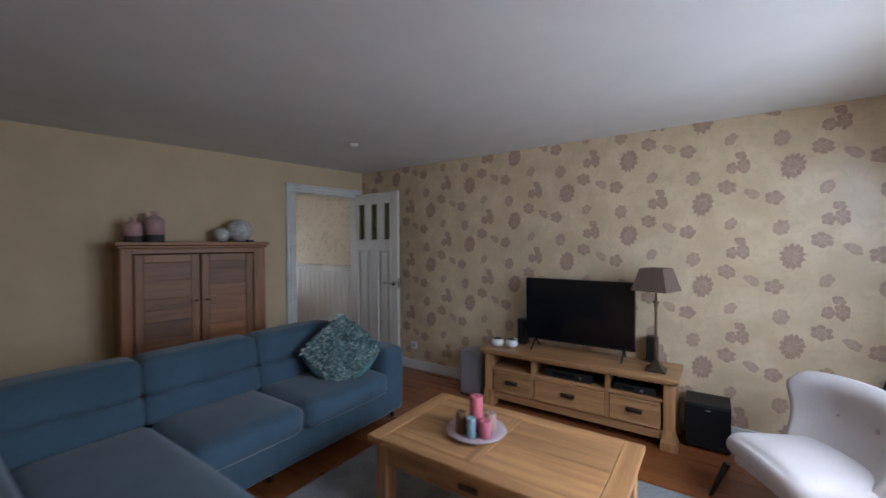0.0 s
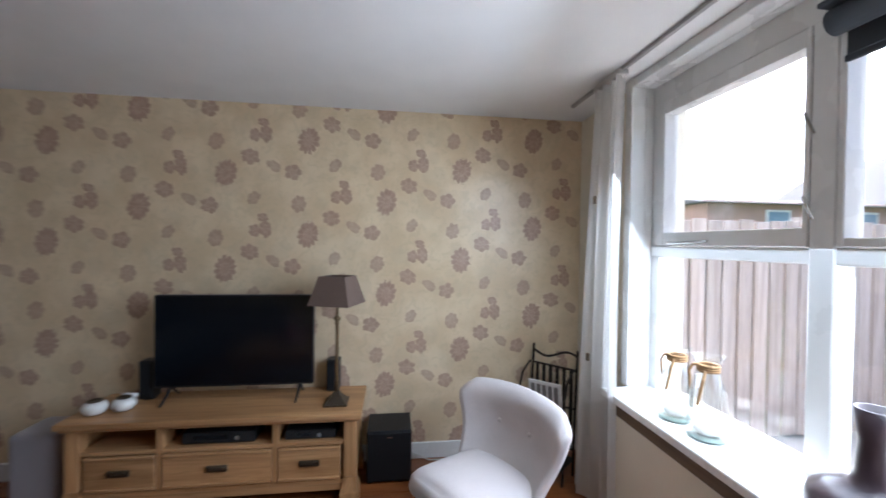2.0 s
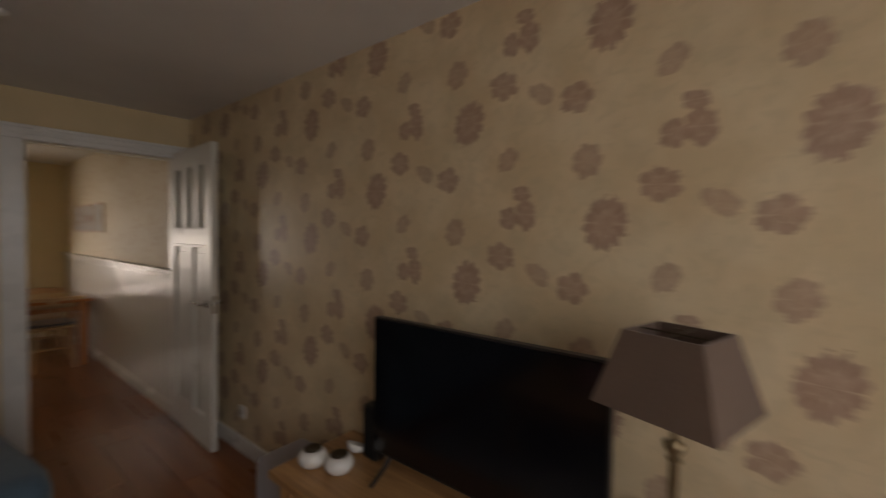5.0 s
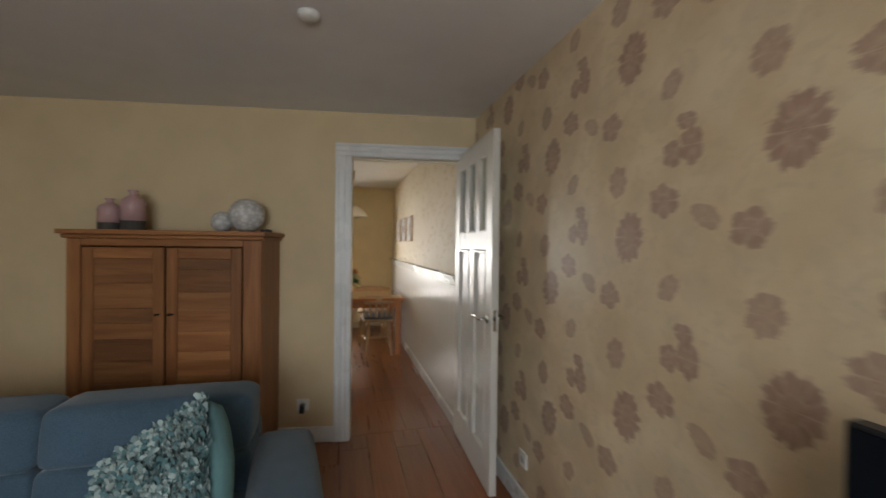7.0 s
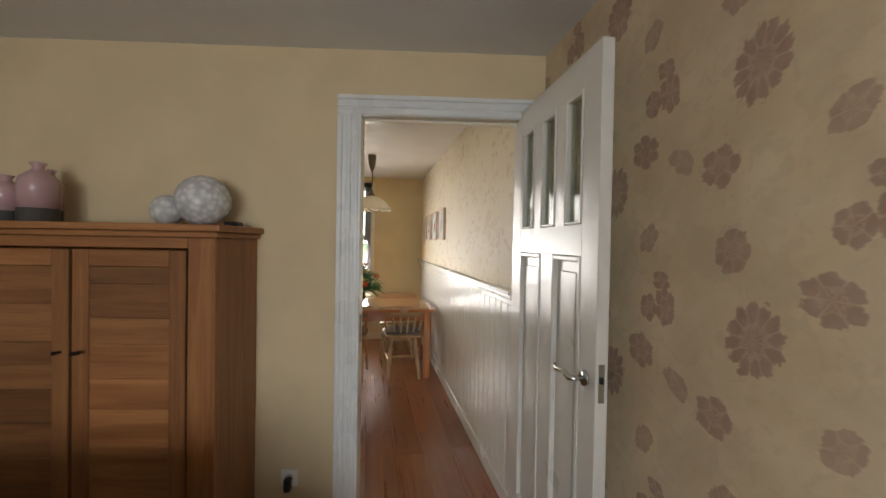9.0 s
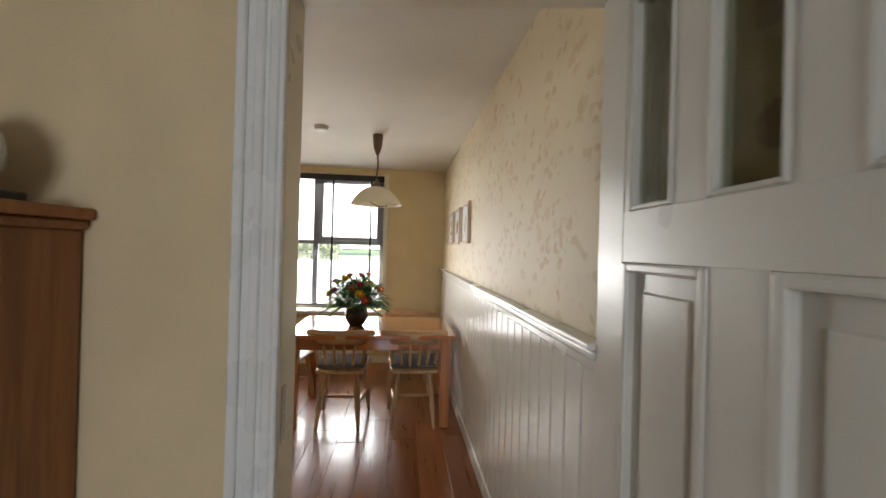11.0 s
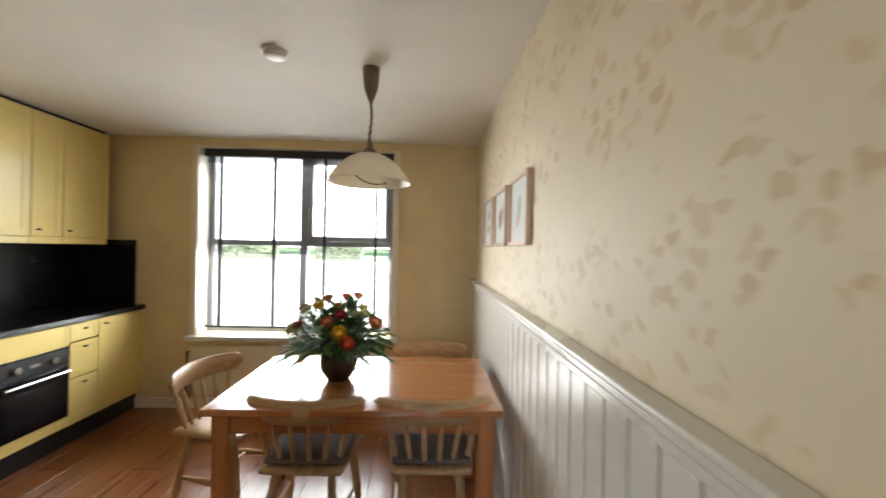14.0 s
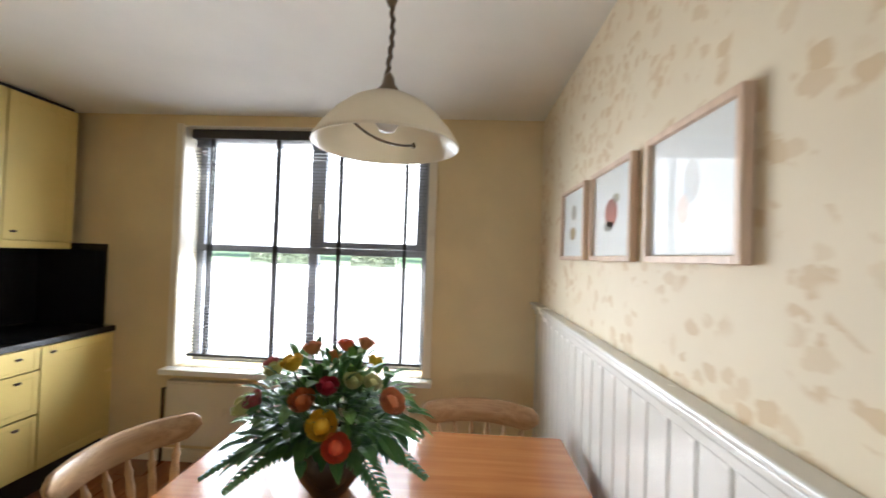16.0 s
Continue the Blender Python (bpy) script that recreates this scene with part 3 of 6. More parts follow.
# door casing, lining and stop
def casing(x0, x1, zt, y, wide=0.115, out=-1, right=None):
    """Moulded architrave: two stepped boards on each side and over the head."""
    bms = []
    right = right or wide
    for a, b in ((x0 - wide, x0), (x1, x1 + right)):
        bm = box(a, b, min(y, y + out * 0.018), max(y, y + out * 0.018), 0, zt, 0.003)
        for f, d in ((0.12, 0.030), (0.5, 0.026), (0.80, 0.023)):
            m0 = a + (b - a) * f if x0 == b else b - (b - a) * f
            box(m0 - 0.012, m0 + 0.012, min(y, y + out * d), max(y, y + out * d), 0, zt, 0.004, bm=bm)
        bms.append(bm)
    bm = box(x0 - wide, x1 + right, min(y, y + out * 0.018), max(y, y + out * 0.018), zt, zt + wide * 0.8, 0.003)
    for f, d in ((0.15, 0.023), (0.5, 0.026), (0.9, 0.032)):
        z = zt + wide * 0.8 * f
        box(x0 - wide, x1 + right, min(y, y + out * d), max(y, y + out * d), z - 0.011, z + 0.011, 0.004, bm=bm)
    bms.append(bm)
    return bms


TURN[0] = SKEW
for bm in casing(DL, DR, DT, 0.0, 0.115, -1, 0.062):
    structure("trim", bm, M_GLOSS, "moulded white door architrave", "trim")
bm = box(DL - 0.028, DL, 0.002, 0.088, 0, DT)
box(DR, DR + 0.028, 0.002, 0.088, 0, DT, bm=bm)
box(DL - 0.028, DR + 0.028, 0.002, 0.088, DT, DT + 0.028, bm=bm)
box(DL, DR, 0.045, 0.088, DT - 0.012, DT, 0.002, bm=bm)
jamb = structure("door_frame", bm, M_CREAM_GLOSS, "white painted door lining with a stop", "door frame")
part("strike_plate", box(DL, DL + 0.003, 0.012, 0.034, 0.93, 1.07, 0.001), M_CHROME, jamb, "small steel strike plate")
# closed second door further along the same wall
for bm in casing(-4.57, -3.75, 2.045, 0.0, 0.10, -1):
    structure("trim", bm, M_GLOSS, "moulded white door architrave", "trim")
structure("door_2", box(-4.57, -3.75, -0.012, -0.001, 0, 2.045), M_GLOSS, "closed white painted panel door", "door")
TURN[0] = Matrix()

# ---- open door ----
door = thing("door_1", "open white panel door with three narrow panes", "door", pose(-0.120, -0.040, 0, 0, 0, -92.0), kind="structure")
# local: x along the leaf from the hinge, y from the room face (0) through the leaf (-0.04... behind)
LW, LH, TH = 0.815, 2.075, 0.042
panes = ((0.135, 0.275), (0.355, 0.495), (0.575, 0.705))
pz0, pz1 = 1.503, 1.958
bm = box(0, 0.115, 0, TH, 0.01, LH, 0.002)
box(LW - 0.105, LW, 0, TH, 0.01, LH, 0.002, bm=bm)
box(0.115, LW - 0.105, 0, TH, pz1, LH, 0.001, bm=bm)
box(0.115, LW - 0.105, 0, TH, 1.395, pz0, 0.001, bm=bm)
box(0.115, LW - 0.105, 0, TH, 0.01, 0.20, 0.001, bm=bm)
for a, b in ((0.115, 0.135), (0.275, 0.355), (0.495, 0.575), (0.705, 0.71)):
    box(a, b, 0.002, TH - 0.002, pz0, pz1, bm=bm)
box(0.365, 0.475, 0.001, TH - 0.001, 0.20, 1.395, bm=bm)
part("leaf", bm, M_DOOR, door)
for a, b in ((0.115, 0.365), (0.475, 0.71)):
    p = part("panel", box(a, b, 0.017, TH - 0.017, 0.20, 1.395), M_DOOR, door)
    bm = box(a, a + 0.022, -0.004, TH + 0.004, 0.20, 1.395, 0.006, 2)
    box(b - 0.022, b, -0.004, TH + 0.004, 0.20, 1.395, 0.006, 2, bm=bm)
    box(a + 0.018, b - 0.018, -0.003, TH + 0.003, 1.373, 1.395, 0.006, 2, bm=bm)
    box(a + 0.018, b - 0.018, -0.003, TH + 0.003, 0.20, 0.222, 0.006, 2, bm=bm)
    box(a + 0.055, b - 0.055, 0.012, TH - 0.012, 0.26, 1.335, 0.004, bm=bm)
    part("moulding", bm, M_DOOR, p)
for a, b in panes:
    g = part("pane", box(a, b, 0.016, 0.022, pz0, pz1), M_GLASS_DOOR, door, "narrow obscure glass pane")
    bm = box(a, a + 0.012, -0.003, 0.038, pz0, pz1, 0.004)
    box(b - 0.012, b, -0.003, 0.038, pz0, pz1, 0.004, bm=bm)
    box(a + 0.01, b - 0.01, -0.002, 0.037, pz1 - 0.012, pz1, 0.004, bm=bm)
    box(a + 0.01, b - 0.01, -0.002, 0.037, pz0, pz0 + 0.012, 0.004, bm=bm)
    part("glazing_bead", bm, M_DOOR, g)
for side in (-1, 1):
    y0 = -0.001 if side < 0 else TH + 0.001
    bm = tube([(0.755, y0, 1.0), (0.755, y0 + side * 0.008, 1.0)], 0.026, 16)
    tube([(0.755, y0, 1.0), (0.755, y0 + side * 0.045, 1.0), (0.748, y0 + side * 0.052, 1.0), (0.70, y0 + side * 0.050, 1.008), (0.655, y0 + side * 0.052, 1.002), (0.635, y0 + side * 0.052, 1.012)], [0.009, 0.009, 0.010, 0.008, 0.011, 0.006], 10, bm=bm)
    part("handle", bm, M_CHROME, door, "curved steel lever handle", smooth=True)
part("lock_plate", box(LW, LW + 0.002, 0.010, 0.030, 0.94, 1.06), M_CHROME, door, "steel lock plate")
part("latch", box(LW, LW + 0.008, 0.014, 0.026, 1.0, 1.02, 0.002), M_BLACK, door)

# ---- living room window ----
win = thing("window_1", "wide white painted window looking onto a garden fence", "window", kind="structure")
FY0, FY1 = -5.29, -5.215
TZ0, TZ1 = 1.42, 1.475
mull = (-1.612, -1.53)
bm = box(WX0, WX1, FY0, FY1, WZ1 - 0.11, WZ1, 0.004)
box(WX0, WX1, FY0, FY1, WZ0, WZ0 + 0.03, 0.004, bm=bm)
box(WX1 - 0.06, WX1, FY0 + 0.003, FY1 - 0.003, WZ0 + 0.028, WZ1 - 0.108, 0.002, bm=bm)
box(WX0, WX0 + 0.06, FY0 + 0.003, FY1 - 0.003, WZ0 + 0.028, WZ1 - 0.108, 0.002, bm=bm)
box(*mull, FY0 + 0.004, FY1 + 0.01, WZ0 + 0.028, WZ1 - 0.108, 0.006, bm=bm)
box(WX0 + 0.002, WX1 - 0.002, FY0 + 0.006, FY1 + 0.004, TZ0, TZ1, 0.005, bm=bm)
part("window_frame", bm, M_GLOSS, win)
for i, (a, b) in enumerate(((mull[1] + 0.002, WX1 - 0.062), (WX0 + 0.062, mull[0] - 0.002))):
    s = 0.045 if i != 1 else 0.02
    zs, ze = TZ1 + 0.002, WZ1 - 0.112
    bm = box(a, a + s * 0.4, FY0 + 0.01, FY1 + 0.012, zs, ze, 0.003)
    box(b - s, b, FY0 + 0.01, FY1 + 0.012, zs, ze, 0.003, bm=bm)
    box(a + s * 0.3, b - s * 0.9, FY0 + 0.013, FY1 + 0.009, ze - s * 1.4, ze - 0.001, 0.003, bm=bm)
    box(a + s * 0.3, b - s * 0.9, FY0 + 0.013, FY1 + 0.009, zs + 0.001, zs + s * 1.5, 0.003, bm=bm)
    sash = part("sash", bm, M_GLOSS, win)
    for z0, z1, par in ((TZ1, WZ1 - 0.11, sash), (WZ0 + 0.03, TZ0, win)):
        p = part("pane", box(a, b, -5.258, -5.252, z0, z1), M_GLASS, par)
        p.visible_shadow = False
    if i == 0:
        bm = tube([(-0.87, FY1 + 0.02, 1.492), (-1.06, FY1 + 0.022, 1.496), (-1.12, FY1 + 0.02, 1.50)], 0.006, 8)
        part("window_stay", bm, M_CHROME, sash, "dull metal casement stay")
        for z in (1.62, 1.90):
            part("catch", tube([(-1.55, FY1 + 0.02, z - 0.05), (-1.535, FY1 + 0.03, z), (-1.52, FY1 + 0.02, z + 0.025)], 0.005, 8), M_CHROME, sash, "grey metal window catch")
RY = -5.085
bm = box(WX1 - 0.008, WX1 + 0.05, YW + 0.001, RY, 0.722, H - 0.002, 0.004)
box(WX1 - 0.008, WX1 - 0.001, FY1 + 0.001, YW + 0.001, 0.722, WZ1 - 0.001, bm=bm)
box(WX0 - 0.05, WX0 + 0.008, YW + 0.001, RY, 0.722, H - 0.002, 0.004, bm=bm)
box(WX0 + 0.001, WX0 + 0.008, FY1 + 0.001, YW + 0.001, 0.722, WZ1 - 0.001, bm=bm)
box(WX0 + 0.009, WX1 - 0.009, YW + 0.001, RY, WZ1 - 0.008, H - 0.002, 0.004, bm=bm)
box(WX0 + 0.009, WX1 - 0.009, FY1 + 0.001, YW + 0.001, WZ1 - 0.008, WZ1 - 0.001, bm=bm)
part("surround", bm, M_GLOSS, win, "white boxed window surround")
part("window_sill", box(WX0, WX1, FY1 - 0.01, -4.94, 0.682, 0.722, 0.008, 2), M_GLOSS, win, "deep white window sill")
M_ROLL = plain("blind_fabric", (0.055, 0.065, 0.08), 0.8)
roll = part("roller_blind", tube([(-2.48, -5.165, 2.165), (-1.625, -5.165, 2.165)], 0.042, 16), M_ROLL, win, "rolled-up dark blue-grey blind", smooth=True)
part("cassette", box(-2.49, -1.615, -5.205, -5.11, 2.205, 2.222, 0.004), M_ROLL, roll)
part("hanging_edge", box(-2.475, -1.63, -5.210, -5.204, 2.062, 2.17), M_ROLL, roll)
part("hem_bar", box(-2.48, -1.625, -5.214, -5.200, 2.045, 2.068, 0.004), M_ROLL, roll)
# curtain track on the ceiling
tagged(obj("curtain_track", box(-3.0, -0.30, -4.965, -4.945, H - 0.02, H - 0.001, 0.002), plain("track_grey", (0.30, 0.29, 0.28), 0.5)), "thin grey curtain track under the ceiling", "curtain rail")


def curtain(name, x0, x1, y, z0, z1, waves, label):
    th = thing(name, label, "curtain")
    bm = bmesh.new()
    n, rows = waves * 12, 8
    grid = []
    for r in range(rows + 1):
        t = r / rows
        z = z0 + (z1 - z0) * t
        row = []
        for i in range(n + 1):
            u = i / n
            a = 0.030 + 0.012 * math.sin(u * 17)
            ph = u * waves * 2 * math.pi
            sq = 1 - 0.42 * t ** 1.5
            row.append(bm.verts.new((x0 + (x1 - x0) * u * sq + 0.008 * math.sin(ph * 2 + t), y + a * math.sin(ph) * (0.75 + 0.25 * t) + 0.006 * math.sin(3 * t + u * 9), z)))
        grid.append(row)
    for a, b in zip(grid, grid[1:]):
        for i in range(n):
            bm.faces.new((a[i], a[i + 1], b[i + 1], b[i]))
    part("drape", bm, M_VOILE, th, smooth=True)
    part("heading_tape", box(x0, x0 + (x1 - x0) * 0.58, y - 0.028, y + 0.028, z1 - 0.012, z1 + 0.02, 0.006), M_VOILE, th)
    for z, xx in ((1.72, (x0 + x1) / 2 - 0.045), (0.86, (x0 + x1) / 2 + 0.0)):
        part("magnet_clip", box(xx - 0.012, xx + 0.012, y + 0.04, y + 0.055, z - 0.022, z + 0.022, 0.003), M_METAL, th, "small dark clip")
    return th


curtain("curtain", -0.855, -0.425, -4.955, 0.015, 2.335, 4, "white translucent voile curtain gathered beside the window")

# radiator casing under the sill
rc = thing("radiator_cover", "cream radiator cover framed in dark brown wood", "radiator cover")
part("panel", box(-2.54, -0.78, -4.985, -4.97, 0.03, 0.62), M_CREAM_GLOSS, rc)
bm = box(-2.56, -0.74, -4.988, -4.958, 0.62, 0.675, 0.003)
box(-0.785, -0.74, -4.988, -4.958, 0.0, 0.62, 0.003, bm=bm)
box(-2.56, -2.515, -4.988, -4.958, 0.0, 0.62, 0.003, bm=bm)
part("frame", bm, M_BROWNTRIM, rc, "dark brown wooden frame")
part("end_panel", box(-0.78, -0.745, YW, -4.989, 0.0, 0.675), M_CREAM_GLOSS, rc)

# ---- kitchen window ----
ROOM.xy = 0.035, 0.035
win = thing("window_2", "white four-part window with a raised dark blind", "window", kind="structure")
bm = box(KX0, KX1, 4.04, 4.10, KZ1 - 0.05, KZ1, 0.003)
box(KX0, KX1, 4.04, 4.10, KZ0, KZ0 + 0.05, 0.003, bm=bm)
box(KX0, KX0 + 0.055, 4.043, 4.097, KZ0 + 0.048, KZ1 - 0.048, 0.002, bm=bm)
box(KX1 - 0.055, KX1, 4.043, 4.097, KZ0 + 0.048, KZ1 - 0.048, 0.002, bm=bm)
box(-1.745, -1.68, 4.035, 4.094, KZ0 + 0.048, KZ1 - 0.048, 0.003, bm=bm)
box(KX0 + 0.002, KX1 - 0.002, 4.031, 4.091, 1.445, 1.495, 0.003, bm=bm)
M_GREYWHITE = plain("grey_frame", (0.30, 0.31, 0.34), 0.4, vary=0.05)
part("window_frame", bm, M_GREYWHITE, win)
bm = box(-1.68, -1.63, 4.02, 4.08, 1.495, KZ1 - 0.05, 0.003)
box(KX1 - 0.095, KX1 - 0.055, 4.02, 4.08, 1.495, KZ1 - 0.05, 0.003, bm=bm)
box(-1.64, KX1 - 0.085, 4.023, 4.077, 1.496, 1.54, 0.003, bm=bm)
box(-1.64, KX1 - 0.085, 4.023, 4.077, KZ1 - 0.10, KZ1 - 0.051, 0.003, bm=bm)
sash = part("sash", bm, M_GREYWHITE, win)
part("handle", tube([(-1.655, 4.015, 1.80), (-1.655, 3.995, 1.80), (-1.655, 3.99, 1.70)], 0.008, 8), M_CHROME, sash, "steel window handle")
for a, b, z0, z1 in ((KX0 + 0.055, -1.745, KZ0 + 0.05, 1.445), (-1.68, KX1 - 0.055, KZ0 + 0.05, 1.445), (KX0 + 0.055, -1.745, 1.495, KZ1 - 0.05), (-1.63, KX1 - 0.095, 1.54, KZ1 - 0.10)):
    p = part("pane", box(a, b, 4.062, 4.068, z0, z1), M_GLASS, win)
    p.visible_shadow = False
part("window_sill", box(KX0 - 0.05, KX1 + 0.06, 3.78, 4.04, 0.605, 0.643, 0.006, 2), M_GLOSS, win, "white window sill")
bm = box(KX0, KX0 + 0.006, YF - 0.004, 4.04, KZ0, KZ1)
box(KX1 - 0.006, KX1, YF - 0.004, 4.04, KZ0, KZ1, bm=bm)
box(KX0 + 0.006, KX1 - 0.006, YF - 0.004, 4.04, KZ1 - 0.006, KZ1, bm=bm)
box(KX0 - 0.05, KX0, YF - 0.012, YF - 0.001, KZ0, KZ1 + 0.01, 0.003, bm=bm)
box(KX1, KX1 + 0.05, YF - 0.012, YF - 0.001, KZ0, KZ1 + 0.01, 0.003, bm=bm)
part("reveal", bm, M_CREAM_GLOSS, win)

blind = thing("venetian_blind", "dark venetian blind with open slats before the window", "blind")
part("head_rail", box(KX0 + 0.01, KX1 - 0.01, 3.925, 3.985, 2.245, 2.325, 0.004), M_BLIND_AND_GAP, blind, "dark blind valance")
part("bottom_rail", box(KX0 + 0.03, KX1 - 0.03, 3.94, 3.97, 0.695, 0.712, 0.002), M_BLIND_AND_GAP, blind, "dark bottom rail")
slat = box(KX0 + 0.03, KX1 - 0.03, -0.0085, 0.0085, -0.0005, 0.0005)
for v in slat.verts:
    v.co.z += -8 * v.co.y ** 2
slat_mesh = None
stack = [2.235 - 0.006 * i for i in range(9)]
for z in [0.725 + 0.0235 * i for i in range(62)] + stack:
    if slat_mesh is None:
        first = part("slat", slat, M_SLAT, blind)
        slat_mesh = first.data
        s = first
    else:
        s = new("slat", slat_mesh)
        s.parent = blind
    s.location = (0, 3.955, z)
    s.rotation_euler = (radians(2), 0, 0)
for x in (-2.435, -1.955, -1.50, -1.033):
    bm = box(x - 0.010, x + 0.010, 3.937, 3.939, 0.71, 2.25)
    box(x - 0.010, x + 0.010, 3.971, 3.973, 0.71, 2.25, bm=bm)
    for i in range(62):
        box(x - 0.018, x + 0.018, 3.939, 3.971, 0.7225 + 0.0235 * i, 0.7245 + 0.0235 * i, bm=bm)
    part("ladder_tape", bm, M_BLIND_AND_GAP, blind, "dark ladder tape")

# radiator under the kitchen window
rad = thing("radiator", "flat white panel radiator under the window", "radiator")
bm = box(-2.60, -0.95, 3.815, 3.835, 0.13, 0.545, 0.006, 2)
part("front_panel", bm, M_CREAM_GLOSS, rad)
part("back_panel", box(-2.60, -0.95, 3.855, 3.872, 0.13, 0.545, 0.005), M_CREAM_GLOSS, rad)
part("top_grille", box(-2.60, -0.95, 3.815, 3.872, 0.545, 0.56, 0.003), M_CREAM_GLOSS, rad)
part("pipe", tube([(-2.64, 3.84, 0.0), (-2.64, 3.84, 0.50), (-2.60, 3.84, 0.50)], 0.010, 8), M_METAL, rad, "dull copper pipe")
part("valve", lathe([(0.014, 0), (0.018, 0.01), (0.018, 0.05), (0.01, 0.06)], 12, (-2.64, 3.84, 0.10)), M_CHROME, rad)
for x in (-2.5, -1.05):
    part("bracket", box(x - 0.02, x + 0.02, 3.872, 3.898, 0.2, 0.5), M_PLASTIC, rad)

# wainscot on the kitchen's long wall
RT = 1.184
wains = thing("wainscot", "cream painted tongue-and-groove wainscot with a moulded rail", "wainscot", kind="structure")
part("backing", box(-0.122, -0.115, -0.066, YF - 0.002, 0.08, 1.13), M_WAINS, wains)
bm = box(-0.140, -0.115, -0.066, YF - 0.002, 1.104, RT - 0.022, 0.004)
box(-0.160, -0.115, -0.066, YF - 0.002, RT - 0.045, RT - 0.018, 0.008, 3, bm=bm)
box(-0.172, -0.115, -0.066, YF - 0.002, RT - 0.018, RT, 0.006, 3, bm=bm)
part("rail", bm, M_WAINS, wains, "moulded dado rail")
part("skirting", box(-0.142, -0.115, -0.066, YF - 0.002, 0.0, 0.095, 0.005), M_WAINS, wains)
w2 = thing("wainscot", "cream painted dado rail beside the kitchen doorway", "wainscot", kind="structure")
bm = box(-1.0, -0.93, 0.056, 0.098, RT - 0.04, RT, 0.012, 3)
part("rail", bm, M_WAINS, w2)
part("panelling", box(-1.0, -0.96, 0.056, 0.067, 0.0, RT - 0.04), M_WAINS, w2)


ROOM.xy = 0, 0
# ---- living room things ----
def sofa():
    s = thing("corner_sofa", "slate blue fabric corner sofa with a chaise", "sofa")
    x0, x1 = -3.50, -1.02
    part("base", cushion(x0, x1 - 0.02, -1.70, -0.92, 0.07, 0.30, 0.03, 0.006, 7), M_SOFA, s, smooth=True)
    part("chaise_base", cushion(x0, -2.66, -2.55, -1.68, 0.07, 0.30, 0.03, 0.006, 7), M_SOFA, s, smooth=True)
    for a, b in ((-2.03, -1.26), (-2.68, -2.03)):
        part("seat_cushion", cushion(a + 0.004, b - 0.004, -1.76, -1.16, 0.27, 0.445, 0.055, 0.018), M_SOFA, s, smooth=True)
    part("chaise_cushion", cushion(-3.26, -2.68, -2.60, -1.16, 0.27, 0.445, 0.055, 0.018), M_SOFA, s, smooth=True)

    def lean(p):
        p.y += 0.16 * max(0, p.z - 0.45)
        return p
    for a, b in ((-2.015, -1.31), (-2.70, -2.015), (-3.34, -2.70)):
        part("back_cushion", cushion(a + 0.002, b - 0.002, -1.22, -0.98, 0.42, 0.592, 0.032, 0.012, warp=lean), M_SOFA, s, smooth=True)
        part("head_cushion", cushion(a + 0.002, b - 0.002, -1.22, -1.0, 0.585, 0.800, 0.040, 0.010, warp=lean), M_SOFA, s, smooth=True)
    part("back_frame", cushion(x0, -1.31, -1.02, -0.91, 0.08, 0.66, 0.03, 0.004, 7), M_SOFA, s, smooth=True)

    def splay(p):
        p.x += 0.04 * max(0, p.z - 0.2)
        p.z -= 0.05 * max(0, -1.3 - p.y)
        back = max(0, min(1, (p.y + 1.55) / 0.55))
        p.x -= 0.07 * back
        p.z -= 0.04 * back * (p.z > 0.4)
        return p
    part("armrest", cushion(-1.27, -1.02, -1.70, -0.96, 0.08, 0.615, 0.06, 0.008, warp=splay), M_SOFA, s, smooth=True)
    part("armrest", cushion(-3.52, -3.27, -2.40, -0.96, 0.08, 0.60, 0.06, 0.008), M_SOFA, s, smooth=True)
    for x, y in ((-1.09, -1.62), (-1.09, -1.0), (-3.42, -2.45), (-3.42, -1.0), (-2.75, -2.45), (-2.2, -1.62)):
        part("leg", lathe([(0.014, 0), (0.020, 0.09)], 10, (x, y, 0)), M_BLACK, s, "short black leg")
    return s


sofa()


def shaggy_pillow():
    m = pose(-1.505, -1.47, 0.615, 0, 0, -40) @ pose(0, 0, 0, 54, 0, 0) @ pose(0, 0, 0, 0, 0, 43)
    s = thing("throw_pillow", "shaggy teal and pale green throw pillow, propped in the sofa corner", "pillow", m)
    bm = cushion(-0.215, 0.215, -0.215, 0.215, -0.05, 0.05, 0.045, 0.035)
    part("cover", bm, M_SHAG[0], s, smooth=True)
    rng = random.Random(5)
    for k, mt in enumerate(M_SHAG):
        bm = bmesh.new()
        for i in range(1200):
            u, v = rng.uniform(-0.21, 0.21), rng.uniform(-0.21, 0.21)
            z = 0.045 + 0.042 * (1 - (u / 0.22) ** 2) * (1 - (v / 0.22) ** 2)
            a = rng.uniform(0, 6.28)
            d = Vector((math.cos(a), math.sin(a), rng.uniform(0.3, 1.1))) * rng.uniform(0.014, 0.026)
            wdt = Vector((-math.sin(a), math.cos(a), 0)) * rng.uniform(0.004, 0.008)
            p = Vector((u, v, z - 0.004))
            vs = [bm.verts.new(q) for q in (p - wdt, p + wdt, p + d + wdt * 1.3, p + d * 1.1, p + d - wdt * 1.3)]
            bm.faces.new(vs)
        t = part("tuft", bm, mt, s)
        tagged(t, kind="stuff")


shaggy_pillow()


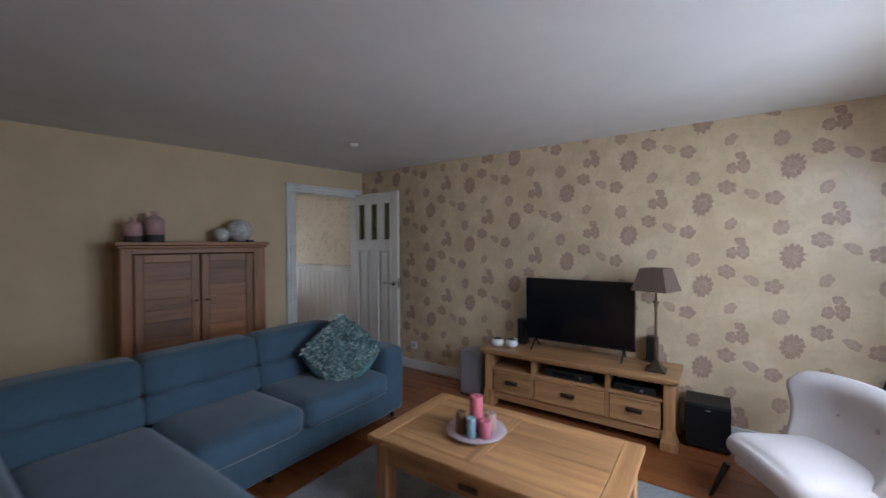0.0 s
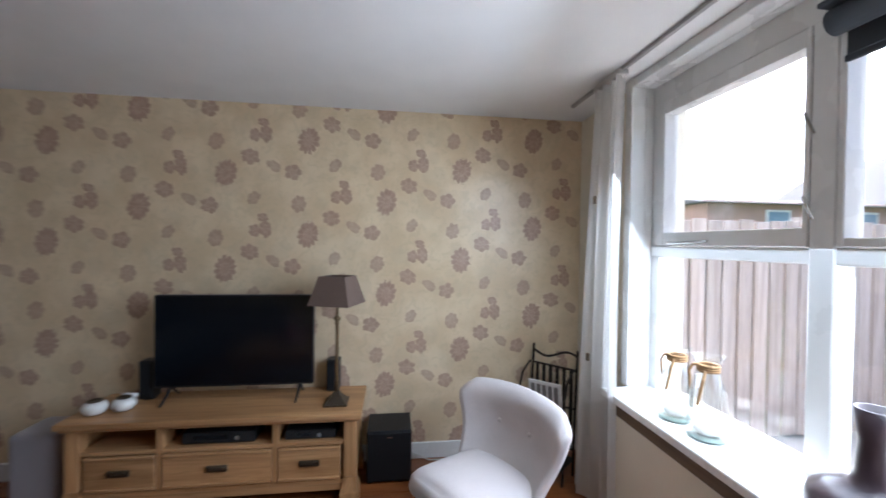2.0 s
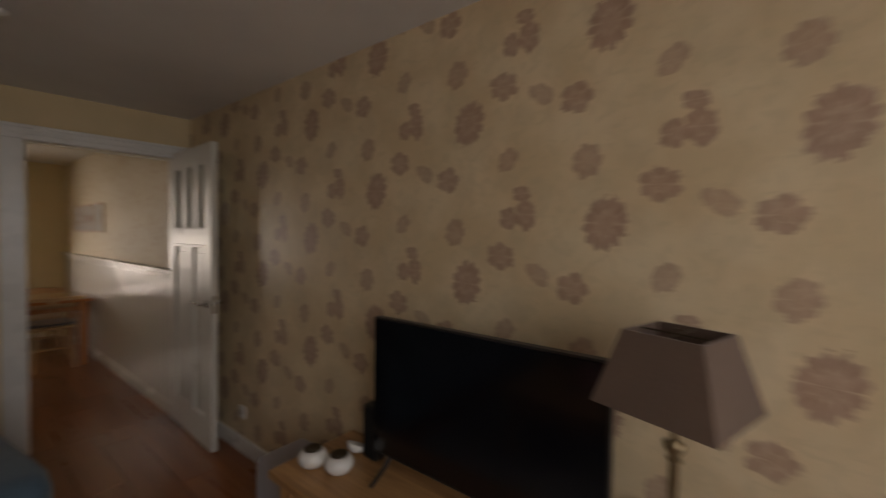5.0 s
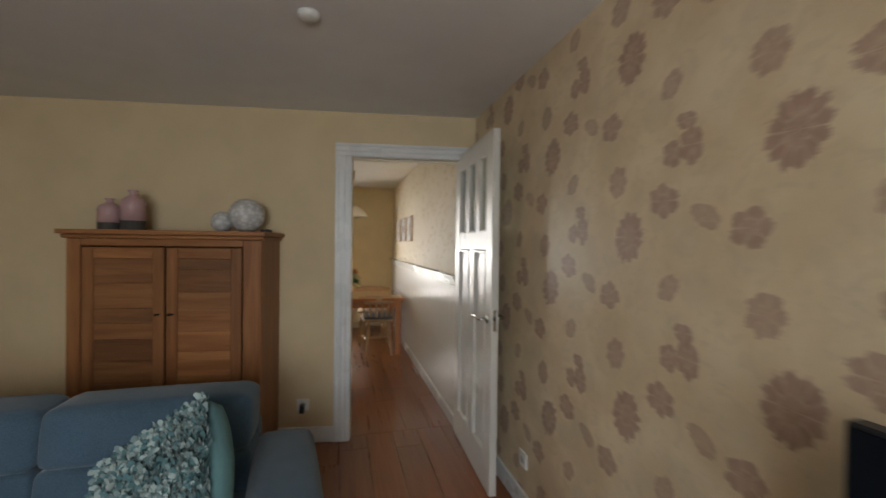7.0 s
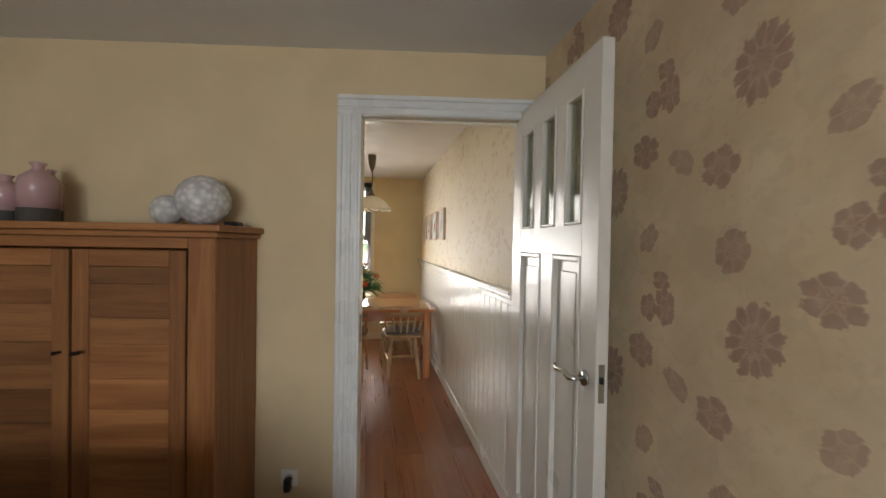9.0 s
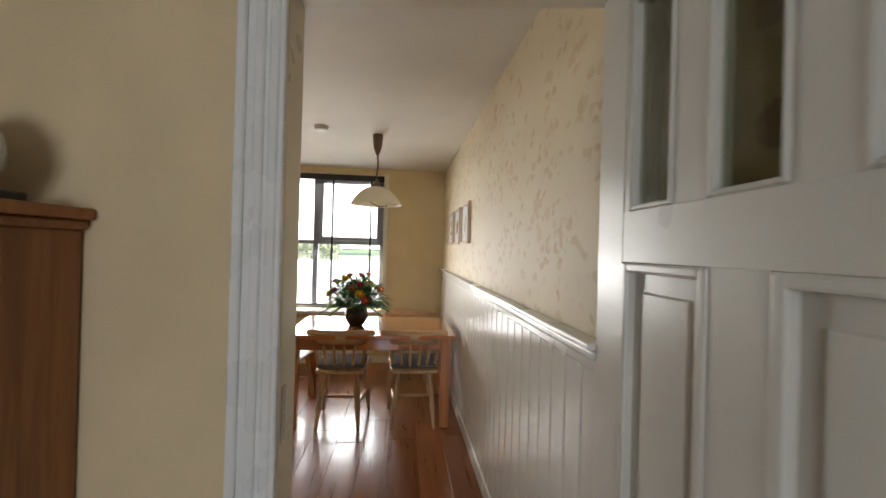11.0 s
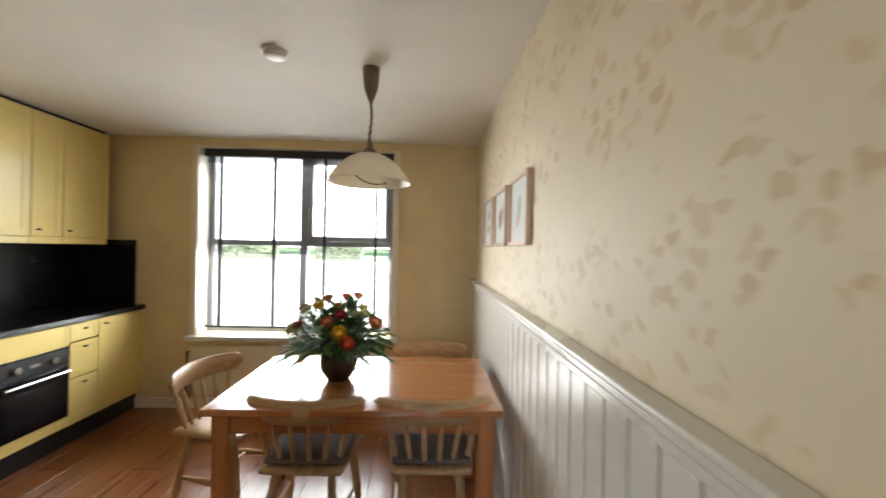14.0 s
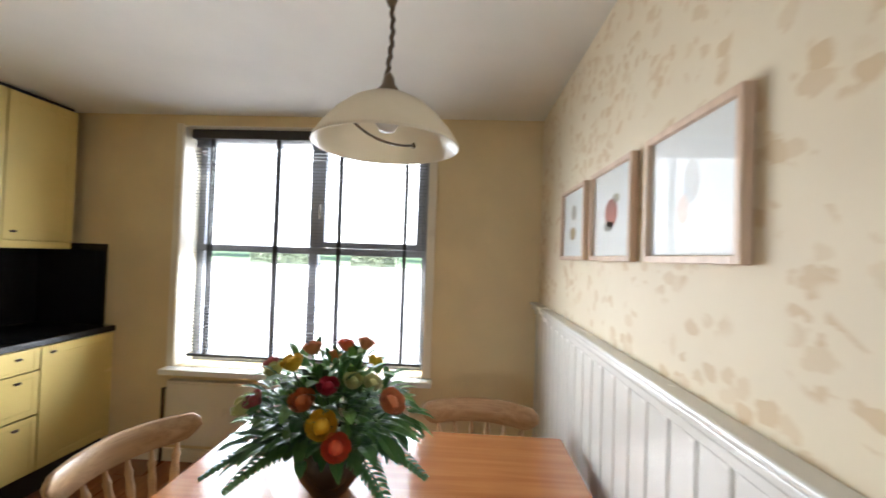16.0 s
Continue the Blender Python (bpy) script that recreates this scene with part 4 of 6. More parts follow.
def coffee_table():
    s = thing("coffee_table", "light oak coffee table with an inlaid plank top", "table")
    x0, x1, y0, y1, zt = -2.09, -1.395, -3.60, -2.375, 0.46
    part("top_frame", box(x0, x1, y0, y0 + 0.09, zt - 0.035, zt, 0.004), M_OAK["x"], s)
    part("top_frame", box(x0, x1, y1 - 0.09, y1, zt - 0.035, zt, 0.004), M_OAK["x"], s)
    for a, b in ((x0, x0 + 0.085), (x1 - 0.085, x1)):
        part("top_frame", box(a, b, y0 + 0.091, y1 - 0.091, zt - 0.035, zt, 0.004), M_OAK["y"], s)
    n = 4
    wd = (x1 - x0 - 0.172) / n
    for i in range(n):
        a = x0 + 0.086 + wd * i
        part("plank", box(a + 0.0006, a + wd - 0.0006, y0 + 0.092, -2.985, zt - 0.03, zt - 0.001, 0.002), M_OAK["y"], s)
        part("plank", box(a + 0.0006, a + wd - 0.0006, -2.915, y1 - 0.092, zt - 0.03, zt - 0.001, 0.002), M_OAK["y"], s)
    part("top_frame", box(x0 + 0.086, x1 - 0.086, -2.984, -2.916, zt - 0.035, zt, 0.004), M_OAK["x"], s)
    for x in (x0 + 0.03, x1 - 0.11):
        for y in (y0 + 0.03, y1 - 0.11):
            part("leg", box(x, x + 0.08, y, y + 0.08, 0.012, zt - 0.035, 0.006), M_OAK["z"], s)
    part("apron", box(x0 + 0.035, x0 + 0.057, y0 + 0.11, y1 - 0.11, zt - 0.145, zt - 0.035, 0.002), M_OAK["y"], s)
    part("apron", box(x1 - 0.057, x1 - 0.035, y0 + 0.11, y1 - 0.11, zt - 0.145, zt - 0.035, 0.002), M_OAK["y"], s)
    part("apron", box(x0 + 0.11, x1 - 0.11, y0 + 0.035, y0 + 0.057, zt - 0.145, zt - 0.035, 0.002), M_OAK["x"], s)
    part("apron", box(x0 + 0.11, x1 - 0.11, y1 - 0.057, y1 - 0.035, zt - 0.145, zt - 0.035, 0.002), M_OAK["x"], s)
    d = part("drawer", box(x0 + 0.026, x0 + 0.036, -3.2, -2.75, zt - 0.135, zt - 0.045, 0.003), M_OAK["y"], s)
    part("handle", box(x0 + 0.016, x0 + 0.026, -3.03, -2.93, zt - 0.105, zt - 0.075, 0.004), M_METAL, d, "dark metal pull")


ROOM.xy = -0.008, 0.014
coffee_table()
tagged(obj("area_rug", cushion(-2.45, -0.92, -4.0, -1.86, 0.0, 0.012, 0.005, 0.0, 9), M_RUG), "pale grey short-pile rug under the coffee table", "rug")

tray = tagged(obj("candle_plate", lathe([(0.09, 0), (0.10, 0.006), (0.145, 0.016), (0.16, 0.022), (0.158, 0.026), (0.10, 0.012), (0.0, 0.010)], 40, (-1.755, -2.845, 0.46)), plain("lilac_glaze", (0.50, 0.40, 0.42), 0.3, vary=0.08), smooth=True), "round pale lilac plate holding candles", "plate")
CAND = ((0.0, 0.0, 0.034, 0.185, (0.62, 0.17, 0.22), "tall pink pillar candle"), (-0.062, 0.055, 0.027, 0.11, (0.17, 0.085, 0.04), "brown pillar candle"), (-0.075, -0.012, 0.024, 0.10, (0.30, 0.44, 0.50), "pale blue pillar candle"),
        (-0.035, -0.072, 0.031, 0.085, (0.62, 0.19, 0.25), "short pink pillar candle"), (0.055, -0.055, 0.030, 0.09, (0.46, 0.33, 0.28), "beige pillar candle"), (0.065, 0.045, 0.028, 0.10, (0.14, 0.07, 0.04), "dark brown pillar candle"))
for i, (dx, dy, r, h, c, lab) in enumerate(CAND):
    cm = plain("wax", c, 0.5, vary=0.08, relief=0.04)
    cd = thing("candle", lab + " on a plate", "candle", pose(-1.755 + dx, -2.845 + dy, 0.473), group="candles on the plate")
    part("wax", lathe([(r, 0), (r, h - 0.004), (r * 0.93, h), (r * 0.6, h - 0.005), (0, h - 0.008)], 20), cm, cd, smooth=True)
    part("wick", tube([(0, 0, h - 0.01), (0.001, 0, h + 0.008)], 0.0012, 6), M_BLACK, cd)


ROOM.xy = 0, 0


def tv_stand():
    s = thing("tv_stand", "rustic oak television stand with three drawers", "tv stand")
    y0, y1, xf, zt = -3.67, -2.115, -0.415, 0.515
    part("top", box(-0.452, -0.008, y0, y1, zt - 0.032, zt, 0.006, 2), M_OAK["y"], s)
    part("moulding", box(-0.436, -0.012, y0 + 0.014, y1 - 0.014, zt - 0.05, zt - 0.033, 0.005), M_OAK["y"], s)
    for ya in (y0 + 0.03, y1 - 0.10):
        for xa in (xf, -0.085):
            bm = box(xa, xa + 0.07, ya, ya + 0.07, 0.14, zt - 0.05, 0.004)
            part("post", bm, M_OAK["z"], s)
            bm = bmesh.new()
            rows = [[bm.verts.new(v) for v in ((-g, -g, z), (0.07 + g, -g, z), (0.07 + g, 0.07 + g, z), (-g, 0.07 + g, z))]
                    for g, z in ((0.018, 0.0), (0.018, 0.055), (0.011, 0.075), (0.005, 0.105), (0.002, 0.14))]
            for lo, hi in zip(rows, rows[1:]):
                for i in range(4):
                    bm.faces.new((lo[i], lo[(i + 1) % 4], hi[(i + 1) % 4], hi[i]))
            bm.faces.new(rows[0][::-1])
            bm.faces.new(rows[-1])
            part("foot", moved(bm, pose(xa, ya, 0)), M_OAK["z"], s)
    part("back", box(-0.03, -0.02, y0 + 0.10, y1 - 0.10, 0.10, zt - 0.05), M_BLACKWOOD, s, "dark back panel")
    for ya in (y0 + 0.035, y1 - 0.06):
        part("side_panel", box(xf + 0.07, -0.085, ya, ya + 0.02, 0.10, zt - 0.05), M_OAK["x"], s)
    ya, yb = y0 + 0.10, y1 - 0.10
    part("shelf", box(xf + 0.008, -0.03, ya, yb, 0.325, 0.347, 0.002), M_OAK["y"], s)
    part("bottom", box(xf + 0.01, -0.03, ya, yb, 0.10, 0.125, 0.002), M_OAK["y"], s)
    part("plinth_rail", box(xf + 0.012, xf + 0.035, ya, yb, 0.062, 0.125, 0.003), M_OAK["y"], s)
    cuts = (ya, -3.195, -2.60, yb)
    for c in cuts[1:3]:
        part("divider", box(xf + 0.004, -0.03, c - 0.014, c + 0.014, 0.125, zt - 0.05, 0.002), M_OAK["z"], s)
    for a, b in zip(cuts, cuts[1:]):
        d = part("drawer", box(xf + 0.002, xf + 0.30, a + 0.018, b - 0.018, 0.135, 0.318, 0.004), M_OAK["y"], s)
        bm = box(xf - 0.006, xf + 0.004, a + 0.018, b - 0.018, 0.135, 0.15, 0.003)
        box(xf - 0.006, xf + 0.004, a + 0.018, b - 0.018, 0.303, 0.318, 0.003, bm=bm)
        part("bead", bm, M_OAK["y"], d)
        c = (a + b) / 2
        bm = box(xf - 0.012, xf, c - 0.055, c + 0.055, 0.215, 0.25, 0.004)
        box(xf - 0.024, xf - 0.010, c - 0.042, c + 0.042, 0.232, 0.25, 0.005, bm=bm)
        part("handle", bm, M_METAL, d, "dark metal cup handle")


tv_stand()
for y0, y1, h, lab in ((-3.08, -2.70, 0.062, "black audio receiver in the stand's middle bay"), (-3.52, -3.24, 0.05, "black media player in the stand's open bay")):
    r = thing("media_player", lab, "media player")
    part("case", box(-0.38, -0.09, y0, y1, 0.351, 0.351 + h, 0.004), M_BLACK, r)
    part("knob", moved(lathe([(0.014, 0), (0.013, 0.012)], 16), pose(-0.38, y0 + 0.09, 0.351 + h / 2, 0, -90, 0)), M_CHROME, r, "small steel dial")
    part("display", box(-0.382, -0.379, y0 + 0.14, y1 - 0.06, 0.351 + h * 0.35, 0.351 + h * 0.7), M_SCREEN, r)

tv = thing("television", "black flat-screen television on two splayed feet", "television")
part("screen", box(-0.1905, -0.186, -3.347, -2.456, 0.612, 1.140), M_SCREEN, tv)
bm = box(-0.186, -0.150, -3.355, -2.448, 0.598, 1.148, 0.004)
box(-0.15, -0.10, -3.15, -2.65, 0.64, 0.95, 0.02, 2, bm=bm)
part("case", bm, M_BLACK, tv)
for y in (-2.53, -3.27):
    bm = tube([(-0.16, y, 0.61), (-0.20, y, 0.565), (-0.275, y, 0.523)], [0.010, 0.009, 0.007], 8)
    tube([(-0.16, y, 0.61), (-0.12, y, 0.565), (-0.07, y, 0.523)], [0.010, 0.009, 0.007], 8, bm=bm)
    part("foot", bm, M_BLACK, tv)

for x, y, h in ((-0.105, -2.385, 0.235), (-0.065, -3.462, 0.205)):
    s = thing("satellite_speaker", "small black satellite speaker on the oak stand", "speaker", group="satellite speakers")
    part("case", box(x - 0.045, x + 0.045, y - 0.04, y + 0.04, 0.521, 0.515 + h, 0.008, 2), M_BLACK, s)
    part("grille", box(x - 0.05, x - 0.044, y - 0.033, y + 0.033, 0.535, 0.505 + h, 0.004), M_BLACKWOOD, s)
    part("foot", lathe([(0.035, 0), (0.03, 0.008)], 16, (x, y, 0.515)), M_BLACK, s)


def table_lamp():
    s = thing("table_lamp", "slender bronze table lamp with a square taupe shade", "lamp", pose(-0.287, -3.510, 0.515))
    bm = box(-0.068, 0.068, -0.068, 0.068, 0, 0.012, 0.003)
    a = [(-0.06, 0.06, 0.012), (-0.03, 0.03, 0.045), (-0.014, 0.014, 0.075)]
    for (p, q, z0), (r, t, z1) in zip(a, a[1:]):
        lo = [bm.verts.new(v) for v in ((p, p, z0), (q, p, z0), (q, q, z0), (p, q, z0))]
        hi = [bm.verts.new(v) for v in ((r, r, z1), (t, r, z1), (t, t, z1), (r, t, z1))]
        for i in range(4):
            bm.faces.new((lo[i], lo[(i + 1) % 4], hi[(i + 1) % 4], hi[i]))
    part("base", bm, M_METAL, s)
    part("stem", lathe([(0.011, 0.06), (0.010, 0.40), (0.010, 0.47), (0.016, 0.475), (0.010, 0.485), (0.020, 0.50), (0.022, 0.512), (0.008, 0.52), (0.006, 0.60)], 14), M_BRASS, s, "aged brass stem", smooth=True)
    bm = bmesh.new()
    rings = []
    for half, z in ((0.126, 0.592), (0.082, 0.758), (0.078, 0.758), (0.122, 0.594)):
        rings.append([bm.verts.new(v) for v in ((-half, -half, z), (half, -half, z), (half, half, z), (-half, half, z))])
    for a, b in zip(rings, rings[1:] + rings[:1]):
        for i in range(4):
            bm.faces.new((a[i], a[(i + 1) % 4], b[(i + 1) % 4], b[i]))
    part("shade", moved(bm, pose(0, 0, 0, 0, 0, -18)), M_SHADE, s, "tapered square taupe shade")
    bm = tube([(-0.078, 0, 0.752), (0.078, 0, 0.752)], 0.002, 6)
    tube([(0, -0.078, 0.752), (0, 0.078, 0.752)], 0.002, 6, bm=bm)
    tube([(0, 0, 0.60), (0, 0, 0.765)], 0.004, 6, bm=bm)
    part("shade_ring", moved(bm, pose(0, 0, 0, 0, 0, -18)), M_METAL, s)
    part("bulb", lathe([(0.008, 0.59), (0.014, 0.61), (0.026, 0.65), (0.022, 0.68), (0.0, 0.69)], 14), M_CERAMIC, s, smooth=True)


table_lamp()
for x, y in ((-0.315, -2.225), (-0.275, -2.345)):
    b = thing("tealight_bowl", "round white porcelain tealight bowl", "candle holder", pose(x, y, 0.515, 0, 0, 20), group="tealight bowls")
    part("bowl", lathe([(0.022, 0), (0.044, 0.006), (0.058, 0.026), (0.059, 0.042), (0.050, 0.060), (0.036, 0.070), (0.033, 0.068), (0.046, 0.056), (0.053, 0.040), (0.036, 0.014), (0, 0.012)], 28), M_CERAMIC, b, smooth=True)
    part("rim", lathe([(0.030, 0.066), (0.036, 0.071), (0.034, 0.075), (0.027, 0.071)], 24), M_METAL, b, "dark metal rim", smooth=True)
    part("tealight", lathe([(0.019, 0.014), (0.019, 0.03), (0, 0.03)], 14), M_CHROME, b, "metal tealight cup")
b = thing("shell_dish", "small fan-shaped white shell dish", "ornament", pose(-0.16, -2.30, 0.515))
part("dish", moved(lathe([(0.012, 0), (0.03, 0.008), (0.046, 0.035), (0.043, 0.036), (0.026, 0.012), (0, 0.006)], 20), pose(0, 0, 0.012, 0, 25, 0)), M_CERAMIC, b, smooth=True)

sw = thing("subwoofer", "black box subwoofer on the floor against the papered wall", "subwoofer")
part("cabinet", box(-0.275, -0.02, -3.962, -3.690, 0.012, 0.325, 0.004), M_BLACKWOOD, sw)
part("grille", box(-0.283, -0.274, -3.955, -3.697, 0.025, 0.315, 0.004), M_BLACKWOOD, sw)
part("badge", box(-0.285, -0.282, -3.845, -3.815, 0.285, 0.292), M_CHROME, sw)
for x, y in ((-0.25, -3.94), (-0.25, -3.71), (-0.045, -3.94), (-0.045, -3.71)):
    part("foot", lathe([(0.012, 0), (0.014, 0.013)], 10, (x, y, 0)), M_BLACK, sw)
fs = thing("floor_speaker", "low lilac-grey cloth covered speaker beside the oak stand", "speaker")
part("cabinet", cushion(-0.36, -0.10, -2.075, -1.83, 0.012, 0.43, 0.03, 0.0, 9), M_CLOTH_GREY, fs, smooth=True)
part("base", box(-0.35, -0.11, -2.065, -1.84, 0, 0.014, 0.003), M_BLACK, fs)
tagged(obj("cable", tube([(-0.02, -3.96, 0.05), (-0.06, -4.1, 0.012), (-0.05, -4.25, 0.008), (-0.08, -4.45, 0.008), (-0.05, -4.7, 0.01)], 0.004, 8), M_PLASTIC, smooth=True), "thin white cable lying along the baseboard", "cable")


def socket(m, label):
    s = thing("wall_socket", label, "socket", m)
    part("plate", box(-0.042, 0.042, -0.010, 0, -0.042, 0.042, 0.004, 2), M_PLASTIC, s)
    # a flat disc: the recess is only its shade, painted as grey
    part("well", moved(lathe([(0.020, 0), (0.020, 0.002)], 18), pose(0, -0.0105, 0, 90, 0, 0)), plain("socket_shadow", (0.45, 0.44, 0.42), 0.5), s)
    return s


TURN[0] = SKEW
s = socket(pose(-1.215, 0, 0.27), "white wall socket with a black plug in it")
part("plug", box(-0.016, 0.016, -0.05, -0.012, -0.05, 0.012, 0.008, 2), M_BLACK, s, "black plug")
TURN[0] = Matrix()
socket(pose(0, -0.98, 0.275, 0, 0, -90), "white wall socket on the papered wall")
TURN[0] = SKEW
ls = thing("light_switch", "square cream light switch beside the closed door", "switch", pose(-3.42, 0, 1.02))
part("plate", box(-0.036, 0.036, -0.009, 0, -0.036, 0.036, 0.003), M_CREAM_GLOSS, ls)
part("rocker", box(-0.025, 0.025, -0.013, -0.008, -0.025, 0.025, 0.003), M_CREAM_GLOSS, ls)
TURN[0] = Matrix()
cl = thing("ceiling_rose", "small round white ceiling outlet cover", "ceiling fitting", pose(-1.10, -1.18, H))
part("cover", lathe([(0.045, 0), (0.045, -0.012), (0.03, -0.024), (0, -0.026)], 20), M_PLASTIC, cl, smooth=True)


def armchair():
    m = pose(-0.92, -4.20, 0, 0, 0, 30)
    s = thing("accent_chair", "blush velvet cocktail chair with a buttoned curved back", "armchair", m)
    # local: faces +y

    def seat(p):
        t = (p.y + 0.26) / 0.54
        p.x *= 0.86 + 0.14 * math.sin(min(1, max(0, t)) * math.pi * 0.75)
        p.z += 0.02 * math.cos(p.x * 4) - 0.06 * (p.x / 0.3) ** 2 * 0.3
        return p
    part("seat", cushion(-0.27, 0.27, -0.26, 0.19, 0.25, 0.383, 0.065, 0.016, warp=seat), M_CHAIR_FABRIC, s, smooth=True)
    part("seat_band", cushion(-0.245, 0.245, -0.25, 0.155, 0.19, 0.28, 0.05, 0.0, warp=seat), M_CHAIR_FABRIC, s, smooth=True)
    bm = bmesh.new()
    n, k = 20, 12
    front, back = [], []
    for j in range(k + 1):
        t = j / k
        z = 0.28 + 0.42 * t
        fr, br = [], []
        for i in range(n + 1):
            u = -1 + 2 * i / n
            half = 0.235 + 0.128 * t
            top = 0.045 * (1 - u * u) * t - 0.05 * max(0, abs(u) - 0.7) * t * 3.3 * t
            x = half * math.sin(u * 1.25) / math.sin(1.25)
            y = -0.27 - 0.10 * t + 0.19 * (1 - math.cos(u * 1.15)) + 0.02 * math.cos(t * 6)
            rim = 0.060 * math.sqrt(max(0.02, 1 - max(0, (t - 0.82) / 0.18) ** 2)) * math.sqrt(max(0.03, 1 - max(0, (abs(u) - 0.84) / 0.16) ** 2))
            dimple = sum(0.022 * math.exp(-(((x - bx) / 0.035) ** 2 + ((z - bz) / 0.035) ** 2)) for bx, bz in ((-0.10, 0.55), (0.10, 0.55)))
            fr.append(bm.verts.new((x, y + rim - dimple, z + top)))
            br.append(bm.verts.new((x, y - rim * 0.75, z + top)))
        front.append(fr)
        back.append(br)
    for g in (front, back):
        for a, b in zip(g, g[1:]):
            for i in range(n):
                bm.faces.new((a[i], a[i + 1], b[i + 1], b[i]))
    for a, b in ((front, back),):
        for j in range(k):
            bm.faces.new((a[j][0], a[j + 1][0], b[j + 1][0], b[j][0]))
            bm.faces.new((a[j][n], a[j + 1][n], b[j + 1][n], b[j][n]))
        for i in range(n):
            bm.faces.new((a[k][i], a[k][i + 1], b[k][i + 1], b[k][i]))
            bm.faces.new((a[0][i], a[0][i + 1], b[0][i + 1], b[0][i]))
    back_part = part("backrest", bm, M_CHAIR_FABRIC, s, smooth=True)
    for bx in (-0.10, 0.10):
        y = -0.27 - 0.10 * 0.64 + 0.19 * (1 - math.cos(bx / 0.29 * 1.25)) + 0.02 * math.cos(0.64 * 6) + 0.044
        part("button", moved(lathe([(0.011, 0), (0.011, 0.004), (0.006, 0.008), (0, 0.009)], 12), pose(bx, y, 0.555, -90, 0, 0)), M_CHAIR_FABRIC, back_part, smooth=True)
    for x, y, dx, dy in ((-0.2, 0.2, -0.05, 0.06), (0.2, 0.2, 0.05, 0.06), (-0.18, -0.2, -0.04, -0.07), (0.18, -0.2, 0.04, -0.07)):
        part("leg", tube([(x, y, 0.22), (x + dx, y + dy, 0.0)], [0.018, 0.011], 10), M_BLACK, s, "tapered black leg")


armchair()


def magazine_rack():
    s = thing("magazine_rack", "wrought-iron magazine rack with a folded paper", "magazine rack", pose(-0.205, -4.885, 0, 0, 0, 42))
    w = 0.155
    for x in (-w, w):
        part("post", tube([(x, 0.0, 0.005), (x, -0.02, 0.40), (x, -0.05, 0.775)], 0.009, 8), M_IRON, s)
        part("finial", lathe([(0.004, 0), (0.012, 0.012), (0.0, 0.026)], 10, (x, -0.05, 0.77)), M_IRON, s)
        part("scroll", tube([(x, 0.0, 0.68), (x, 0.10, 0.63), (x, 0.16, 0.50), (x, 0.17, 0.35), (x, 0.15, 0.18), (x, 0.16, 0.005)], 0.008, 8), M_IRON, s)
    top = [(-w + 2 * w * i / 14, -0.05, 0.745 + 0.025 * math.sin(i / 14 * 2 * math.pi + 0.3)) for i in range(15)]
    part("top_rail", tube(top, 0.008, 8), M_IRON, s)
    for z in (0.665, 0.42, 0.16):
        part("cross_rail", tube([(-w, -0.04 if z > 0.6 else -0.02, z), (w, -0.04 if z > 0.6 else -0.02, z)], 0.007, 8), M_IRON, s)
        part("front_rail", tube([(-w, 0.165, z * 0.62), (w, 0.165, z * 0.62)], 0.007, 8), M_IRON, s)
    for i in range(6):
        x = -w + 0.035 + i * 0.048
        part("slat", box(x - 0.011, x + 0.011, -0.042, -0.036, 0.16, 0.665), M_IRON, s)
    part("tray", box(-w, w, -0.02, 0.165, 0.10, 0.108), M_IRON, s)
    p = thing("newspaper", "folded white newspaper standing in the iron rack", "newspaper")
    part("folded_sheet", moved(box(-0.12, 0.11, -0.008, 0.008, 0.0, 0.48, 0.004), pose(-0.235, -4.852, 0.109, -4, 2, 42)), M_PAPER, p)
    bm = bmesh.new()
    for i in range(5):
        box(-0.10 + 0.04 * i, -0.072 + 0.04 * i, 0.0082, 0.0088, 0.34, 0.46, bm=bm)
    part("print", moved(bm, pose(-0.235, -4.852, 0.109, -4, 2, 42)), plain("grey_ink", (0.20, 0.19, 0.18), 0.8), p)


magazine_rack()


